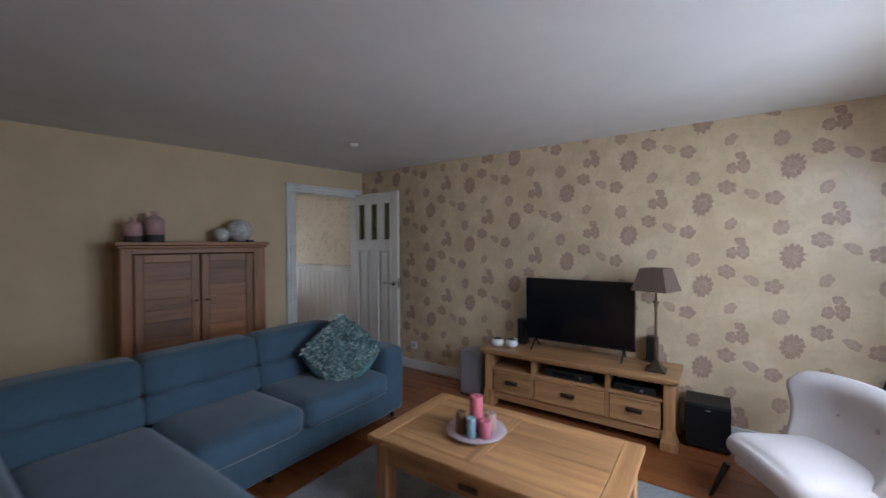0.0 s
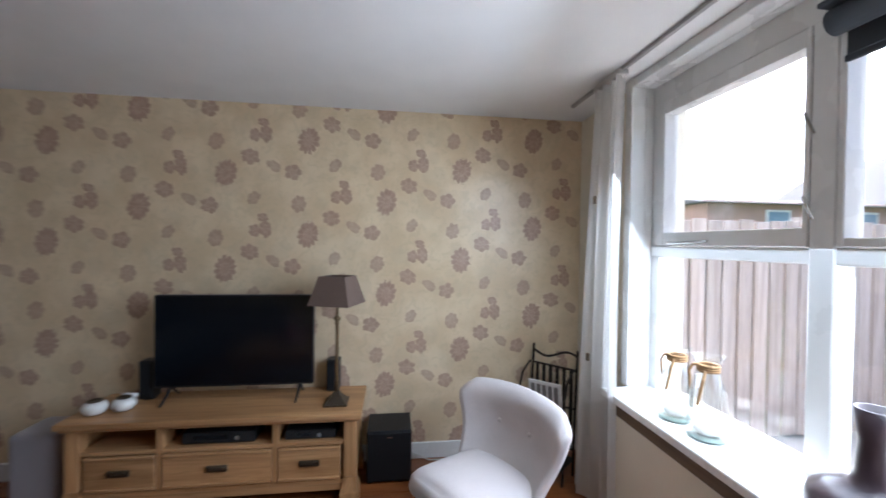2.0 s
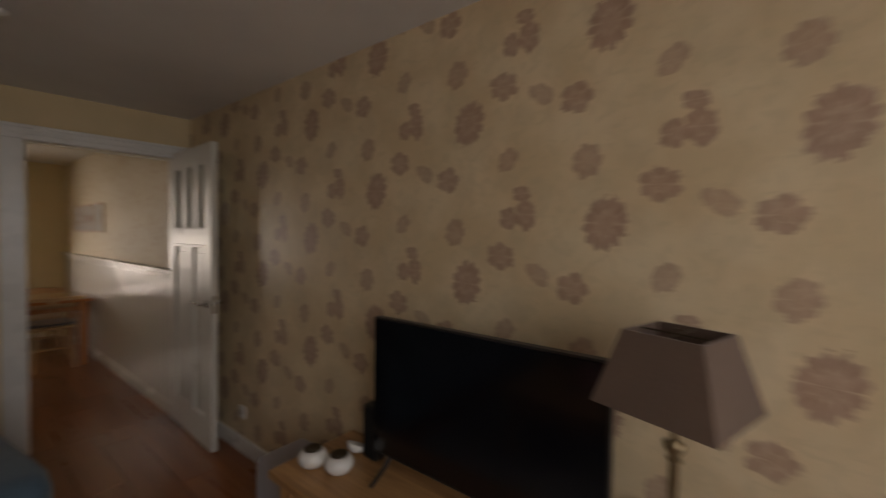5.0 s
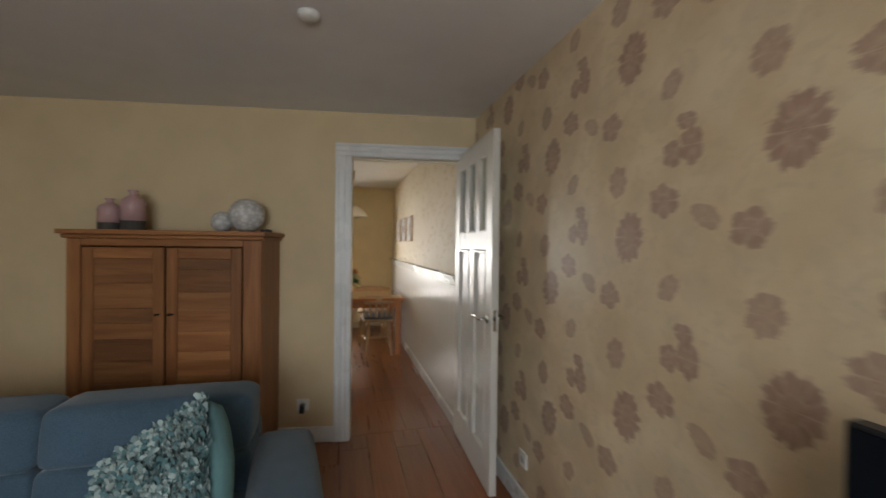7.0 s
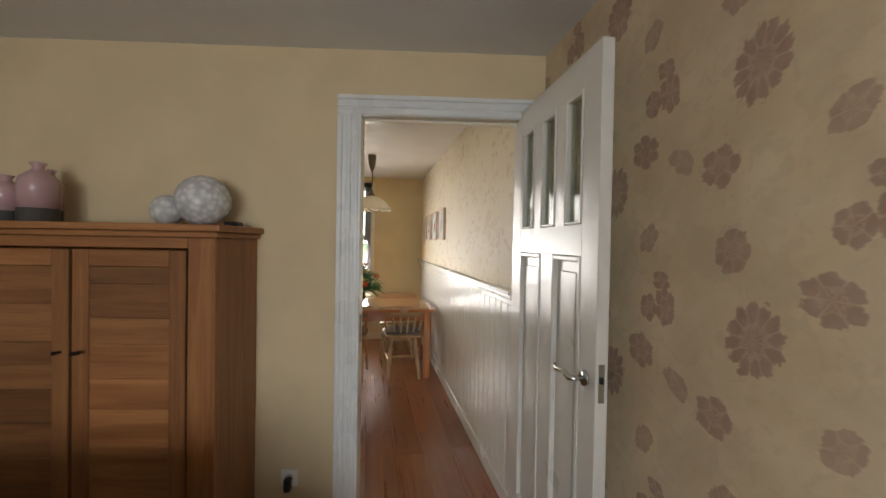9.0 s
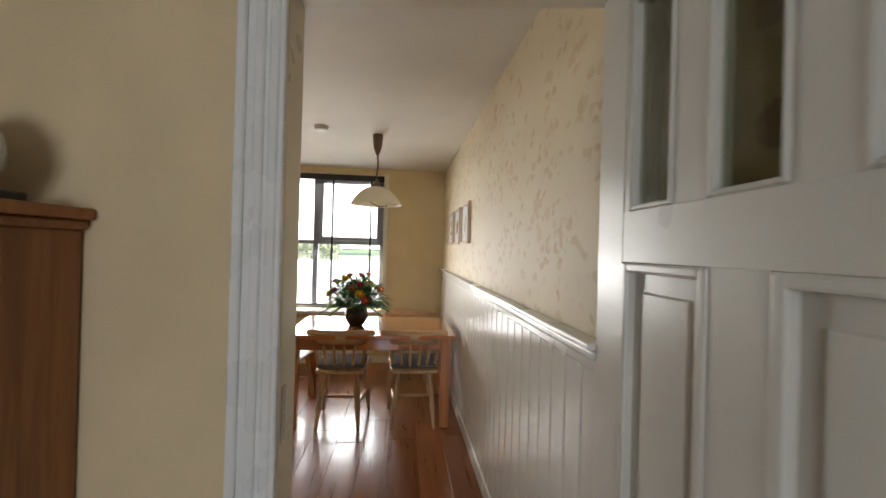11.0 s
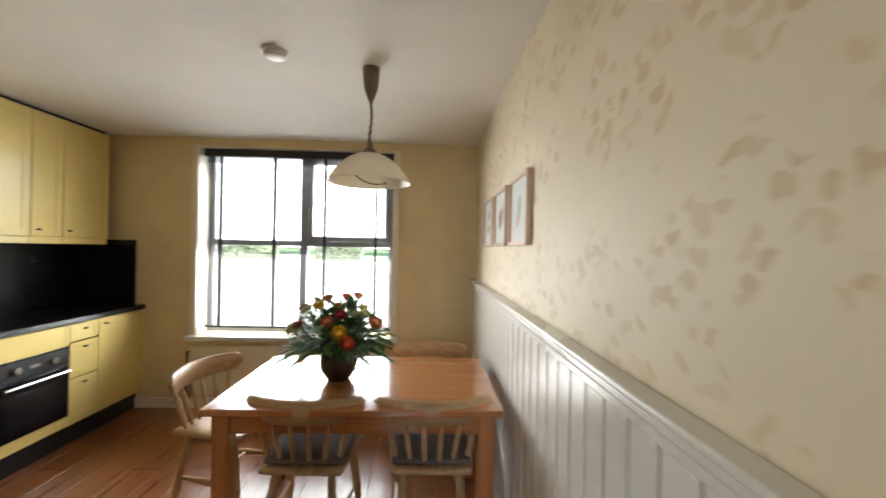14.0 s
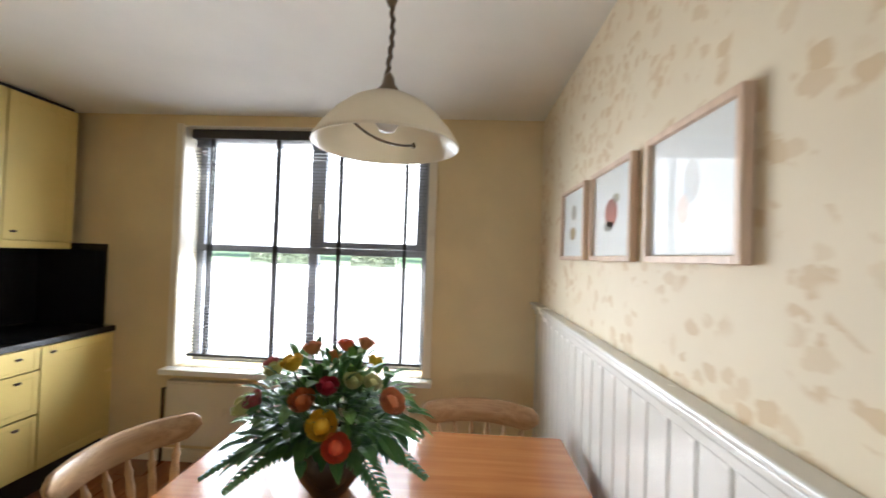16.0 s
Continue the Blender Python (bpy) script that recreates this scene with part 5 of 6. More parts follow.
def carafe(x, y, h, label):
    s = thing("glass_jar", label, "jar", pose(x, y, 0.722), group="jars on the sill")
    g = glass("jar_glass", (0.985, 0.995, 0.99), 0.0)
    r = 0.072
    prof = [(r * 0.9, 0), (r, 0.01), (r, h * 0.34), (r * 0.84, h * 0.58), (0.036, h * 0.78), (0.032, h * 0.84), (0.038, h * 0.90), (0.056, h), (0.053, h), (0.034, h * 0.90), (0.028, h * 0.84), (0.032, h * 0.78), (r * 0.80, h * 0.58), (r - 0.004, h * 0.34), (r - 0.004, 0.016), (0, 0.014)]
    part("body", lathe(prof, 24), g, s, smooth=True)
    part("foot", lathe([(r * 0.86, 0.001), (r * 0.97, 0.009), (0, 0.011)], 24), plain("green_glass_base", (0.42, 0.56, 0.52), 0.15), s, smooth=True)
    rope = plain("jute_cord", (0.34, 0.20, 0.09), 0.9)
    bm = bmesh.new()
    for kz in range(3):
        tube([(0.036 * math.cos(a), 0.036 * math.sin(a), h * 0.82 + 0.009 * kz) for a in [i * math.pi / 8 for i in range(17)]], 0.006, 6, bm=bm)
    tube([(0.035, 0, h * 0.84), (0.065, 0.01, h * 0.84), (0.088, 0.01, h * 0.74), (0.092, 0.0, h * 0.50)], 0.006, 6, bm=bm)
    tube([(-0.02, 0.03, h * 0.83), (-0.04, 0.058, h * 0.74), (-0.038, 0.078, h * 0.45)], 0.006, 6, bm=bm)
    part("cord", bm, rope, s, "brown jute cord")
    part("tag", box(-0.006, 0.0, 0.03, 0.06, h * 0.62, h * 0.78), M_PAPER, s, "white paper tag")
    part("filling", lathe([(0.035, 0.016), (0.050, 0.03), (0.042, 0.055), (0.012, 0.065), (0, 0.06)], 14), M_PAPER, s, smooth=True)


carafe(-1.107, -5.074, 0.315, "clear glass jar tied with jute cord on the sill")
carafe(-1.279, -5.074, 0.325, "clear glass jar with a jute bow on the sill")
vz = thing("vase", "dark brown long-necked vase on the window sill", "vase", pose(-1.81, -5.085, 0.722))
part("body", lathe([(0.08, 0), (0.125, 0.02), (0.14, 0.058), (0.132, 0.09), (0.09, 0.116), (0.052, 0.132), (0.039, 0.16), (0.033, 0.25), (0.044, 0.335), (0.039, 0.335), (0.028, 0.25), (0, 0.24)], 28), plain("plum_glaze", (0.055, 0.035, 0.04), 0.3, vary=0.3), vz, smooth=True)


def oak_cabinet():
    s = thing("oak_cabinet", "tall brown oak cabinet with two panelled doors", "cabinet")
    x0, x1, yf, zt = -2.470, -1.382, -0.375, 1.487
    part("top", box(x0 - 0.035, x1 + 0.032, yf - 0.035, -0.004, zt - 0.028, zt, 0.005, 2), M_CAB["x"], s)
    part("cornice", box(x0 - 0.018, x1 + 0.016, yf - 0.018, -0.006, zt - 0.052, zt - 0.029, 0.006, 2), M_CAB["x"], s)
    for a, b in ((x0, x0 + 0.022), (x1 - 0.022, x1)):
        part("side", box(a, b, yf + 0.02, -0.006, 0.02, zt - 0.052, 0.002), M_CAB["z"], s)
    for a, b in ((x0, x0 + 0.075), (x1 - 0.105, x1)):
        part("stile", box(a, b, yf, yf + 0.022, 0.0, zt - 0.053, 0.003), M_CAB["z"], s)
    part("top_rail", box(x0 + 0.076, x1 - 0.106, yf, yf + 0.022, 1.392, zt - 0.053, 0.003), M_CAB["x"], s)
    part("plinth", box(x0 + 0.076, x1 - 0.106, yf, yf + 0.022, 0.0, 0.13, 0.003), M_CAB["x"], s)
    part("back", box(x0 + 0.022, x1 - 0.022, -0.012, -0.006, 0.02, zt - 0.052), M_CAB["z"], s)
    part("floor_board", box(x0 + 0.022, x1 - 0.022, yf + 0.022, -0.012, 0.11, 0.13), M_CAB["x"], s)
    mid = -1.93
    rng = random.Random(3)
    for a, b, hx in ((x0 + 0.083, mid - 0.007, mid - 0.035), (mid + 0.007, x1 - 0.113, mid + 0.035)):
        z0, z1, f = 0.14, 1.384, 0.062
        d = part("door", box(a, a + f, yf - 0.001, yf + 0.021, z0, z1, 0.003), M_CAB["z"], s)
        part("frame_stile", box(b - f, b, yf - 0.001, yf + 0.021, z0, z1, 0.003), M_CAB["z"], d)
        part("frame_rail", box(a + f + 0.001, b - f - 0.001, yf - 0.001, yf + 0.021, z1 - 0.065, z1, 0.003), M_CAB["x"], d)
        part("frame_rail", box(a + f + 0.001, b - f - 0.001, yf - 0.001, yf + 0.021, z0, z0 + 0.08, 0.003), M_CAB["x"], d)
        z = z0 + 0.081
        top = z1 - 0.066
        while z < top - 0.01:
            h = min(rng.uniform(0.09, 0.16), top - z)
            if top - z - h < 0.05:
                h = top - z
            part("plank", box(a + f + 0.001, b - f - 0.001, yf + 0.004, yf + 0.016, z + 0.0004, z + h - 0.0004, 0.0012), M_CAB_PLANK, d)
            z += h
        part("key", moved(tube([(0, 0, 0), (0, -0.012, 0), (0.0, -0.03, 0.002), (0.028 if hx > mid else 0.004, -0.032, 0.004)], [0.006, 0.006, 0.008, 0.005], 8), pose(hx, yf - 0.001, 0.985)), M_IRON, d, "small black iron key")


TURN[0] = SKEW
box_ = thing("storage_box", "small black rounded box on the floor beside the cabinet", "box")
part("body", cushion(-2.845, -2.745, -0.14, -0.03, 0.0, 0.345, 0.03, 0.004, 7), M_BLACK, box_, smooth=True)
part("lid", cushion(-2.848, -2.742, -0.143, -0.027, 0.34, 0.372, 0.03, 0.006, 7), M_BLACK, box_, smooth=True)
oak_cabinet()
CT = 1.487


def pink_bottle(x, y, r, h, label):
    s = thing("pink_bottle", label, "vase", pose(x, y, CT), group="pink bottles")
    part("foot", lathe([(r, 0), (r * 1.02, 0.01), (r * 1.02, h * 0.24), (0, h * 0.24)], 26), M_STONEWARE, s, "dark unglazed base")
    part("body", lathe([(r * 1.01, h * 0.24), (r * 1.01, h * 0.66), (r * 0.9, h * 0.76), (r * 0.45, h * 0.85), (r * 0.30, h * 0.89), (r * 0.30, h * 0.94), (r * 0.44, h * 0.985), (r * 0.40, h), (r * 0.22, h * 0.97), (0, h * 0.9)], 26), M_PINK, s, "glossy pink glaze", smooth=True)


pink_bottle(-2.218, -0.20, 0.066, 0.255, "pink glazed bottle with a dark base")
pink_bottle(-2.36, -0.19, 0.062, 0.20, "short pink glazed bottle with a dark base")
pink_bottle(-2.27, -0.085, 0.040, 0.245, "slim pink glazed bottle behind the others")
for x, y, r in ((-1.54, -0.18, 0.110), (-1.695, -0.175, 0.066)):
    g = thing("glass_globe", "round crackled white glass globe lamp" if r > 0.1 else "small round crackled white glass globe", "ornament", pose(x, y, CT))
    part("globe", lathe([(r * math.sin(math.pi * i / 16), r - r * math.cos(math.pi * i / 16)) for i in range(1, 17)], 30), M_MOSAIC, g, smooth=True)
tagged(obj("lamp_foot", box(-1.46, -1.40, -0.17, -0.11, CT, CT + 0.022, 0.004), M_BLACK), "small black lamp foot on the cabinet", "lamp foot")


TURN[0] = Matrix()
# ---- kitchen things ----
ROOM.xy = 0.035, 0.035
def dining_table():
    s = thing("dining_table", "orange-toned wooden dining table", "table")
    x0, x1, y0, y1, zt = -1.515, -0.20, 2.035, 2.885, 0.738
    bm = box(x0, x1, y0, y1, zt - 0.032, zt, 0.006, 2)
    part("tabletop", bm, M_TABLE["x"], s)
    for a, b in ((x0 + 0.05, x0 + 0.07), (x1 - 0.07, x1 - 0.05)):
        part("apron", box(a, b, y0 + 0.11, y1 - 0.11, zt - 0.125, zt - 0.032, 0.002), M_TABLE["y"], s)
    for a, b in ((y0 + 0.05, y0 + 0.07), (y1 - 0.07, y1 - 0.05)):
        part("apron", box(x0 + 0.11, x1 - 0.11, a, b, zt - 0.125, zt - 0.032, 0.002), M_TABLE["x"], s)
    for x in (x0 + 0.035, x1 - 0.11):
        for y in (y0 + 0.035, y1 - 0.11):
            part("leg", box(x, x + 0.075, y, y + 0.075, 0, zt - 0.032, 0.006), M_TABLE["z"], s)


dining_table()


def turned(a, b, r, beads, seg=10):
    """A turned stick from a to b: a slim shaft with swellings."""
    a, b = Vector(a), Vector(b)
    n = 18
    pts, rad = [], []
    for i in range(n + 1):
        t = i / n
        k = 0.62 + 0.38 * math.sin(math.pi * t)
        for c, w, h in beads:
            k += h * math.exp(-((t - c) / w) ** 2)
        pts.append(a + (b - a) * t)
        rad.append(r * k)
    return tube(pts, rad, seg)


def dining_chair(m, label):
    s = thing("dining_chair", label, "chair", m, group="chairs round the dining table")
    # local: faces +y, crest at the back

    def saddle(p):
        t = (p.y + 0.2) / 0.4
        p.x *= 0.90 + 0.12 * t
        if p.z > 0.445:
            p.z -= 0.008 * math.exp(-(p.x / 0.13) ** 2)
        return p
    part("seat", cushion(-0.205, 0.205, -0.20, 0.205, 0.425, 0.462, 0.017, 0.002, 9, warp=saddle), M_CHAIR["y"], s, smooth=True)
    legs = {}
    for sx in (-1, 1):
        legs[sx, 1] = ((sx * 0.15, 0.14, 0.43), (sx * 0.195, 0.20, 0.0))
        legs[sx, -1] = ((sx * 0.125, -0.14, 0.43), (sx * 0.162, -0.215, 0.0))
    for a, b in legs.values():
        part("leg", turned(a, b, 0.020, ((0.12, 0.05, 0.25), (0.30, 0.04, 0.35), (0.62, 0.03, 0.3))), M_CHAIR["z"], s, smooth=True)

    def on(k, t):
        a, b = Vector(legs[k][0]), Vector(legs[k][1])
        return a + (b - a) * t
    for sx in (-1, 1):
        part("stretcher", turned(on((sx, 1), 0.56), on((sx, -1), 0.56), 0.013, ((0.5, 0.12, 0.35),)), M_CHAIR["y"], s, smooth=True)
    p, q = (on((-1, 1), 0.56) + on((-1, -1), 0.56)) / 2, (on((1, 1), 0.56) + on((1, -1), 0.56)) / 2
    part("stretcher", turned(p, q, 0.013, ((0.5, 0.12, 0.35),)), M_CHAIR["x"], s, smooth=True)
    bm = bmesh.new()
    rows = []
    n = 26
    for i in range(n + 1):
        u = -1 + 2 * i / n
        x = 0.270 * u
        y = -0.225 + 0.095 * u * u
        top = 0.774 - 0.008 * u * u - (0.02 * max(0, abs(u) - 0.93) / 0.07)
        bot = 0.664 - 0.002 * u * u + 0.052 * max(0, (abs(u) - 0.80) / 0.20) ** 1.5
        th = 0.013
        rows.append([bm.verts.new(v) for v in ((x, y - th + 0.006, bot), (x, y - th - 0.004, (top + bot) / 2), (x, y - th - 0.002, top - 0.008), (x, y, top), (x, y + th - 0.002, top - 0.008), (x, y + th - 0.004, (top + bot) / 2), (x, y + th + 0.006, bot))])
    for a, b in zip(rows, rows[1:]):
        for k in range(7):
            bm.faces.new((a[k], a[(k + 1) % 7], b[(k + 1) % 7], b[k]))
    bm.faces.new(rows[0])
    bm.faces.new(rows[-1])
    part("crest_rail", bm, M_CHAIR["x"], s, smooth=True)
    for i in range(6):
        u = -1 + 2 * i / 5
        xt = 0.205 * u
        big = abs(u) > 0.9
        a = (0.158 * u, -0.165 + 0.03 * u * u, 0.455)
        b = (xt, -0.225 + 0.095 * (xt / 0.270) ** 2, 0.676)
        part("spindle", turned(a, b, 0.0125 if big else 0.0105, ((0.22, 0.05, 0.45), (0.45, 0.12, 0.35), (0.72, 0.05, 0.45))), M_CHAIR["z"], s, smooth=True)
    return s


dining_chair(pose(-1.09, 2.275, 0, 0, 0, -2), "pale beech spindle-back chair tucked under the table")
dining_chair(pose(-0.517, 2.275, 0, 0, 0, 1), "pale beech spindle-back chair tucked under the table")
dining_chair(pose(-1.655, 2.595, 0, 0, 0, -101), "pale beech spindle-back chair at the table's end")
dining_chair(pose(-0.53, 2.975, 0, 0, 0, 177), "pale beech spindle-back chair on the window side")
for x in (-1.09, -0.517):
    tagged(obj("seat_pad", cushion(x - 0.18, x + 0.18, 2.10, 2.46, 0.463, 0.495, 0.016, 0.006), M_CUSHION_DARK, smooth=True), "dark grey seat pad on a beech chair", "cushion", "seat pads")


def bouquet():
    V0 = Vector((-1.015, 2.445, 0.738))
    pot = thing("vase", "squat brown glazed vase on the dining table", "vase", Matrix.Translation(V0))
    part("pot", lathe([(0.055, 0), (0.062, 0.008), (0.09, 0.05), (0.100, 0.09), (0.094, 0.13), (0.075, 0.165), (0.078, 0.175), (0.070, 0.175), (0.085, 0.13), (0.09, 0.09), (0, 0.05)], 30), M_VASE, pot, smooth=True)
    s = thing("bouquet", "full bouquet of mixed roses and fern leaves", "flowers", Matrix.Translation(V0))
    rng = random.Random(11)

    def leaf_mesh(bm, a, d, length, wide, up):
        side = d.cross(up)
        side = side.normalized() if side.length > 1e-3 else Vector((1, 0, 0))
        nrm = side.cross(d).normalized()
        rows = []
        for i in range(5):
            t = i / 4
            wdt = wide * math.sin(math.pi * min(0.98, 0.08 + t * 0.92)) ** 0.8
            c = a + d * length * t - Vector((0, 0, 1)) * length * 0.35 * t * t
            rows.append([bm.verts.new(c - side * wdt + nrm * wdt * 0.25), bm.verts.new(c), bm.verts.new(c + side * wdt + nrm * wdt * 0.25)])
        for r0, r1 in zip(rows, rows[1:]):
            for k in range(2):
                bm.faces.new((r0[k], r0[k + 1], r1[k + 1], r1[k]))
    for mt, count, nm in ((M_LEAF, 330, "foliage"), (M_LEAF_LIGHT, 300, "foliage")):
        bm = bmesh.new()
        for i in range(count):
            az, el = rng.uniform(0, 6.283), math.asin(rng.uniform(0.02, 0.98))
            rad = rng.uniform(0.35, 1.0)
            d = Vector((math.cos(az) * math.cos(el), math.sin(az) * math.cos(el), math.sin(el)))
            p = Vector((0, 0, 0.185)) + Vector((d.x * 0.245, d.y * 0.225, d.z * 0.235)) * rad
            q = (d + Vector((rng.uniform(-0.7, 0.7), rng.uniform(-0.7, 0.7), rng.uniform(-0.4, 0.5)))).normalized()
            leaf_mesh(bm, p, q, rng.uniform(0.05, 0.105), rng.uniform(0.010, 0.021), Vector((0, 0, 1)))
        tagged(part(nm, bm, mt, s), kind="stuff")
    for i in range(9):
        az = [2.6, 3.3, 3.75, 0.3, -0.4, 1.2, 4.1, -0.85, 2.0][i]
        bm = bmesh.new()
        d = Vector((math.cos(az), math.sin(az), 0.12)).normalized()
        L = rng.uniform(0.22, 0.30)
        spine = [Vector((0, 0, 0.19)) + d * (0.05 + L * t) - Vector((0, 0, 0.10)) * t * t * L / 0.28 for t in [k / 18 for k in range(19)]]
        tube(spine, 0.0025, 5, bm=bm)
        for k in range(2, 19):
            for sgn in (-1, 1):
                sd = Vector((-d.y, d.x, 0)) * sgn
                leaf_mesh(bm, spine[k], (d * 0.7 + sd).normalized(), 0.085 * (1.1 - k / 20), 0.010, Vector((0, 0, 1)))
        part("fern_leaf", bm, M_LEAF if i % 3 else M_LEAF_LIGHT, s)
    roses = ((-0.085, -0.10, 0.405, "yellow", 0.038), (-0.06, -0.02, 0.43, "peach", 0.034), (0.03, 0.02, 0.435, "coral", 0.032), (0.09, 0.03, 0.44, "peach", 0.032), (-0.18, -0.03, 0.38, "wine", 0.032),
             (-0.15, -0.07, 0.375, "lime", 0.036), (0.035, -0.15, 0.36, "red", 0.036), (0.09, -0.11, 0.365, "lime", 0.034), (0.14, -0.09, 0.355, "lime", 0.034), (-0.02, -0.18, 0.33, "orange", 0.042),
             (0.20, -0.13, 0.32, "peach", 0.046), (-0.205, -0.13, 0.29, "lime", 0.040), (-0.165, -0.15, 0.315, "wine", 0.034), (0.045, -0.215, 0.285, "yellow", 0.046), (0.085, -0.225, 0.24, "coral", 0.042), (0.10, 0.12, 0.36, "yellow", 0.034), (-0.05, 0.16, 0.36, "orange", 0.034))
    tones = {"yellow": (0.86, 0.55, 0.03), "lime": (0.62, 0.64, 0.28), "wine": (0.45, 0.12, 0.13), "orange": (0.55, 0.17, 0.05), "red": (0.45, 0.02, 0.05), "coral": (0.82, 0.16, 0.07), "peach": (0.68, 0.27, 0.12)}
    mats = {k: plain("rose_" + k, c, 0.6, vary=0.22, grain=90) for k, c in tones.items()}
    for x, y, z, tone, r in roses:
        bm = bmesh.new()
        axis = Vector((x, y, (z - 0.12) * 1.2)).normalized()
        rot = axis.to_track_quat("Z", "Y").to_matrix().to_4x4()
        lathe([(r * 0.20, 0.0), (r * 0.46, r * 0.3), (r * 0.44, r * 0.7), (r * 0.20, r * 0.95)], 10, bm=bm)
        for ring, (cnt, wide_open) in enumerate(((4, 0.0), (5, 0.28), (6, 0.52))):
            for k in range(cnt):
                a = 2 * math.pi * (k + 0.5 * ring) / cnt
                g = []
                for iu in range(4):
                    u = iu / 3
                    row = []
                    for iv in range(5):
                        v = -1 + iv / 2
                        out = r * (0.28 + (0.28 + 0.48 * wide_open) * math.sin(u * math.pi / 2) + 0.10 * wide_open * u * u)
                        up = r * (1.08 * u * (1 - 0.38 * wide_open) - 0.10 * v * v * u)
                        aa = a + v * (math.pi / cnt) * 1.3 * (0.6 + 0.4 * math.sin(math.pi * min(1, u * 0.8 + 0.2)))
                        row.append(bm.verts.new((out * math.cos(aa), out * math.sin(aa), up)))
                    g.append(row)
                for r0, r1 in zip(g, g[1:]):
                    for k2 in range(4):
                        bm.faces.new((r0[k2], r0[k2 + 1], r1[k2 + 1], r1[k2]))
        moved(bm, Matrix.Translation((x, y, z)) @ rot @ Matrix.Translation((0, 0, -r * 0.4)))
        fl = part("rose", bm, mats[tone], s, tone + " rose bloom", smooth=True)
        part("stem", tube([(x * 0.25, y * 0.25, 0.12), (x * 0.7, y * 0.7, 0.12 + (z - 0.12) * 0.6), (x, y, z - r * 0.3)], 0.0028, 5), M_LEAF, fl)


bouquet()


def pendant():
    s = thing("pendant_lamp", "opal glass pendant lamp on a rise-and-fall cord", "lamp", pose(-0.868, 2.40, 0))
    part("canopy", lathe([(0.044, HK), (0.044, HK - 0.03), (0.036, HK - 0.11), (0.020, HK - 0.155), (0.010, HK - 0.18), (0, HK - 0.18)], 22), plain("brown_plastic", (0.16, 0.11, 0.065), 0.4), s, "brown ceiling cup", smooth=True)
    twist = [(0.003 * math.sin(i * 1.9) + 0.006 * math.sin(i * 0.22), 0.003 * math.cos(i * 1.9), HK - 0.175 - i * 0.0111) for i in range(25)]
    part("cord", tube(twist, 0.007, 8), plain("brown_cord", (0.11, 0.075, 0.045), 0.7), s, "twisted brown cord", smooth=True)
    part("cap", lathe([(0.008, 2.006), (0.016, 1.991), (0.020, 1.971), (0.038, 1.948), (0.042, 1.938), (0, 1.938)], 20), plain("brown_plastic_cap", (0.16, 0.11, 0.065), 0.4), s, smooth=True)
    prof = [(0.035, 1.955), (0.075, 1.945), (0.12, 1.922), (0.165, 1.885), (0.20, 1.845), (0.225, 1.808), (0.228, 1.798), (0.224, 1.798), (0.196, 1.842), (0.16, 1.88), (0.117, 1.917), (0.073, 1.940), (0.035, 1.950)]
    prof = [(r * 0.95, z - 0.014) for r, z in prof]
    bm = bmesh.new()
    rings = []
    for r, z in prof:
        rings.append([bm.verts.new((r * math.cos(2 * math.pi * i / 44), r * math.sin(2 * math.pi * i / 44), z)) for i in range(44)])
    for a, b in zip(rings, rings[1:] + rings[:1]):
        for i in range(44):
            bm.faces.new((a[i], a[(i + 1) % 44], b[(i + 1) % 44], b[i]))
    part("shade", bm, M_OPAL, s, "shallow opal glass shade", smooth=True)
    part("bulb", lathe([(0.016, 1.945), (0.018, 1.91), (0.034, 1.875), (0.036, 1.855), (0.022, 1.832), (0, 1.828)], 18), M_CERAMIC, s, "white bulb", smooth=True)
    arc = [(-0.10 + 0.19 * t, -0.02 - 0.14 * math.sin(math.pi * (0.15 + 0.75 * t)), 1.872 - 0.115 * math.sin(math.pi * (0.05 + 0.62 * t))) for t in [i / 14 for i in range(15)]]
    w = part("pull_wire", tube(arc, 0.0035, 6), M_METAL, s, "curved dark pull wire", smooth=True)
    part("pull_knob", lathe([(0.003, -0.008), (0.008, 0), (0.003, 0.008)], 10, arc[-1]), M_METAL, w)


pendant()
sd = thing("smoke_detector", "round white smoke detector on the kitchen ceiling", "smoke detector", pose(-1.315, 2.260, HK))
part("base", lathe([(0.062, 0), (0.062, -0.010), (0, -0.010)], 28), M_PLASTIC, sd)
part("cover", lathe([(0.055, -0.010), (0.052, -0.026), (0.036, -0.034), (0, -0.036)], 28), M_PLASTIC, sd, smooth=True)


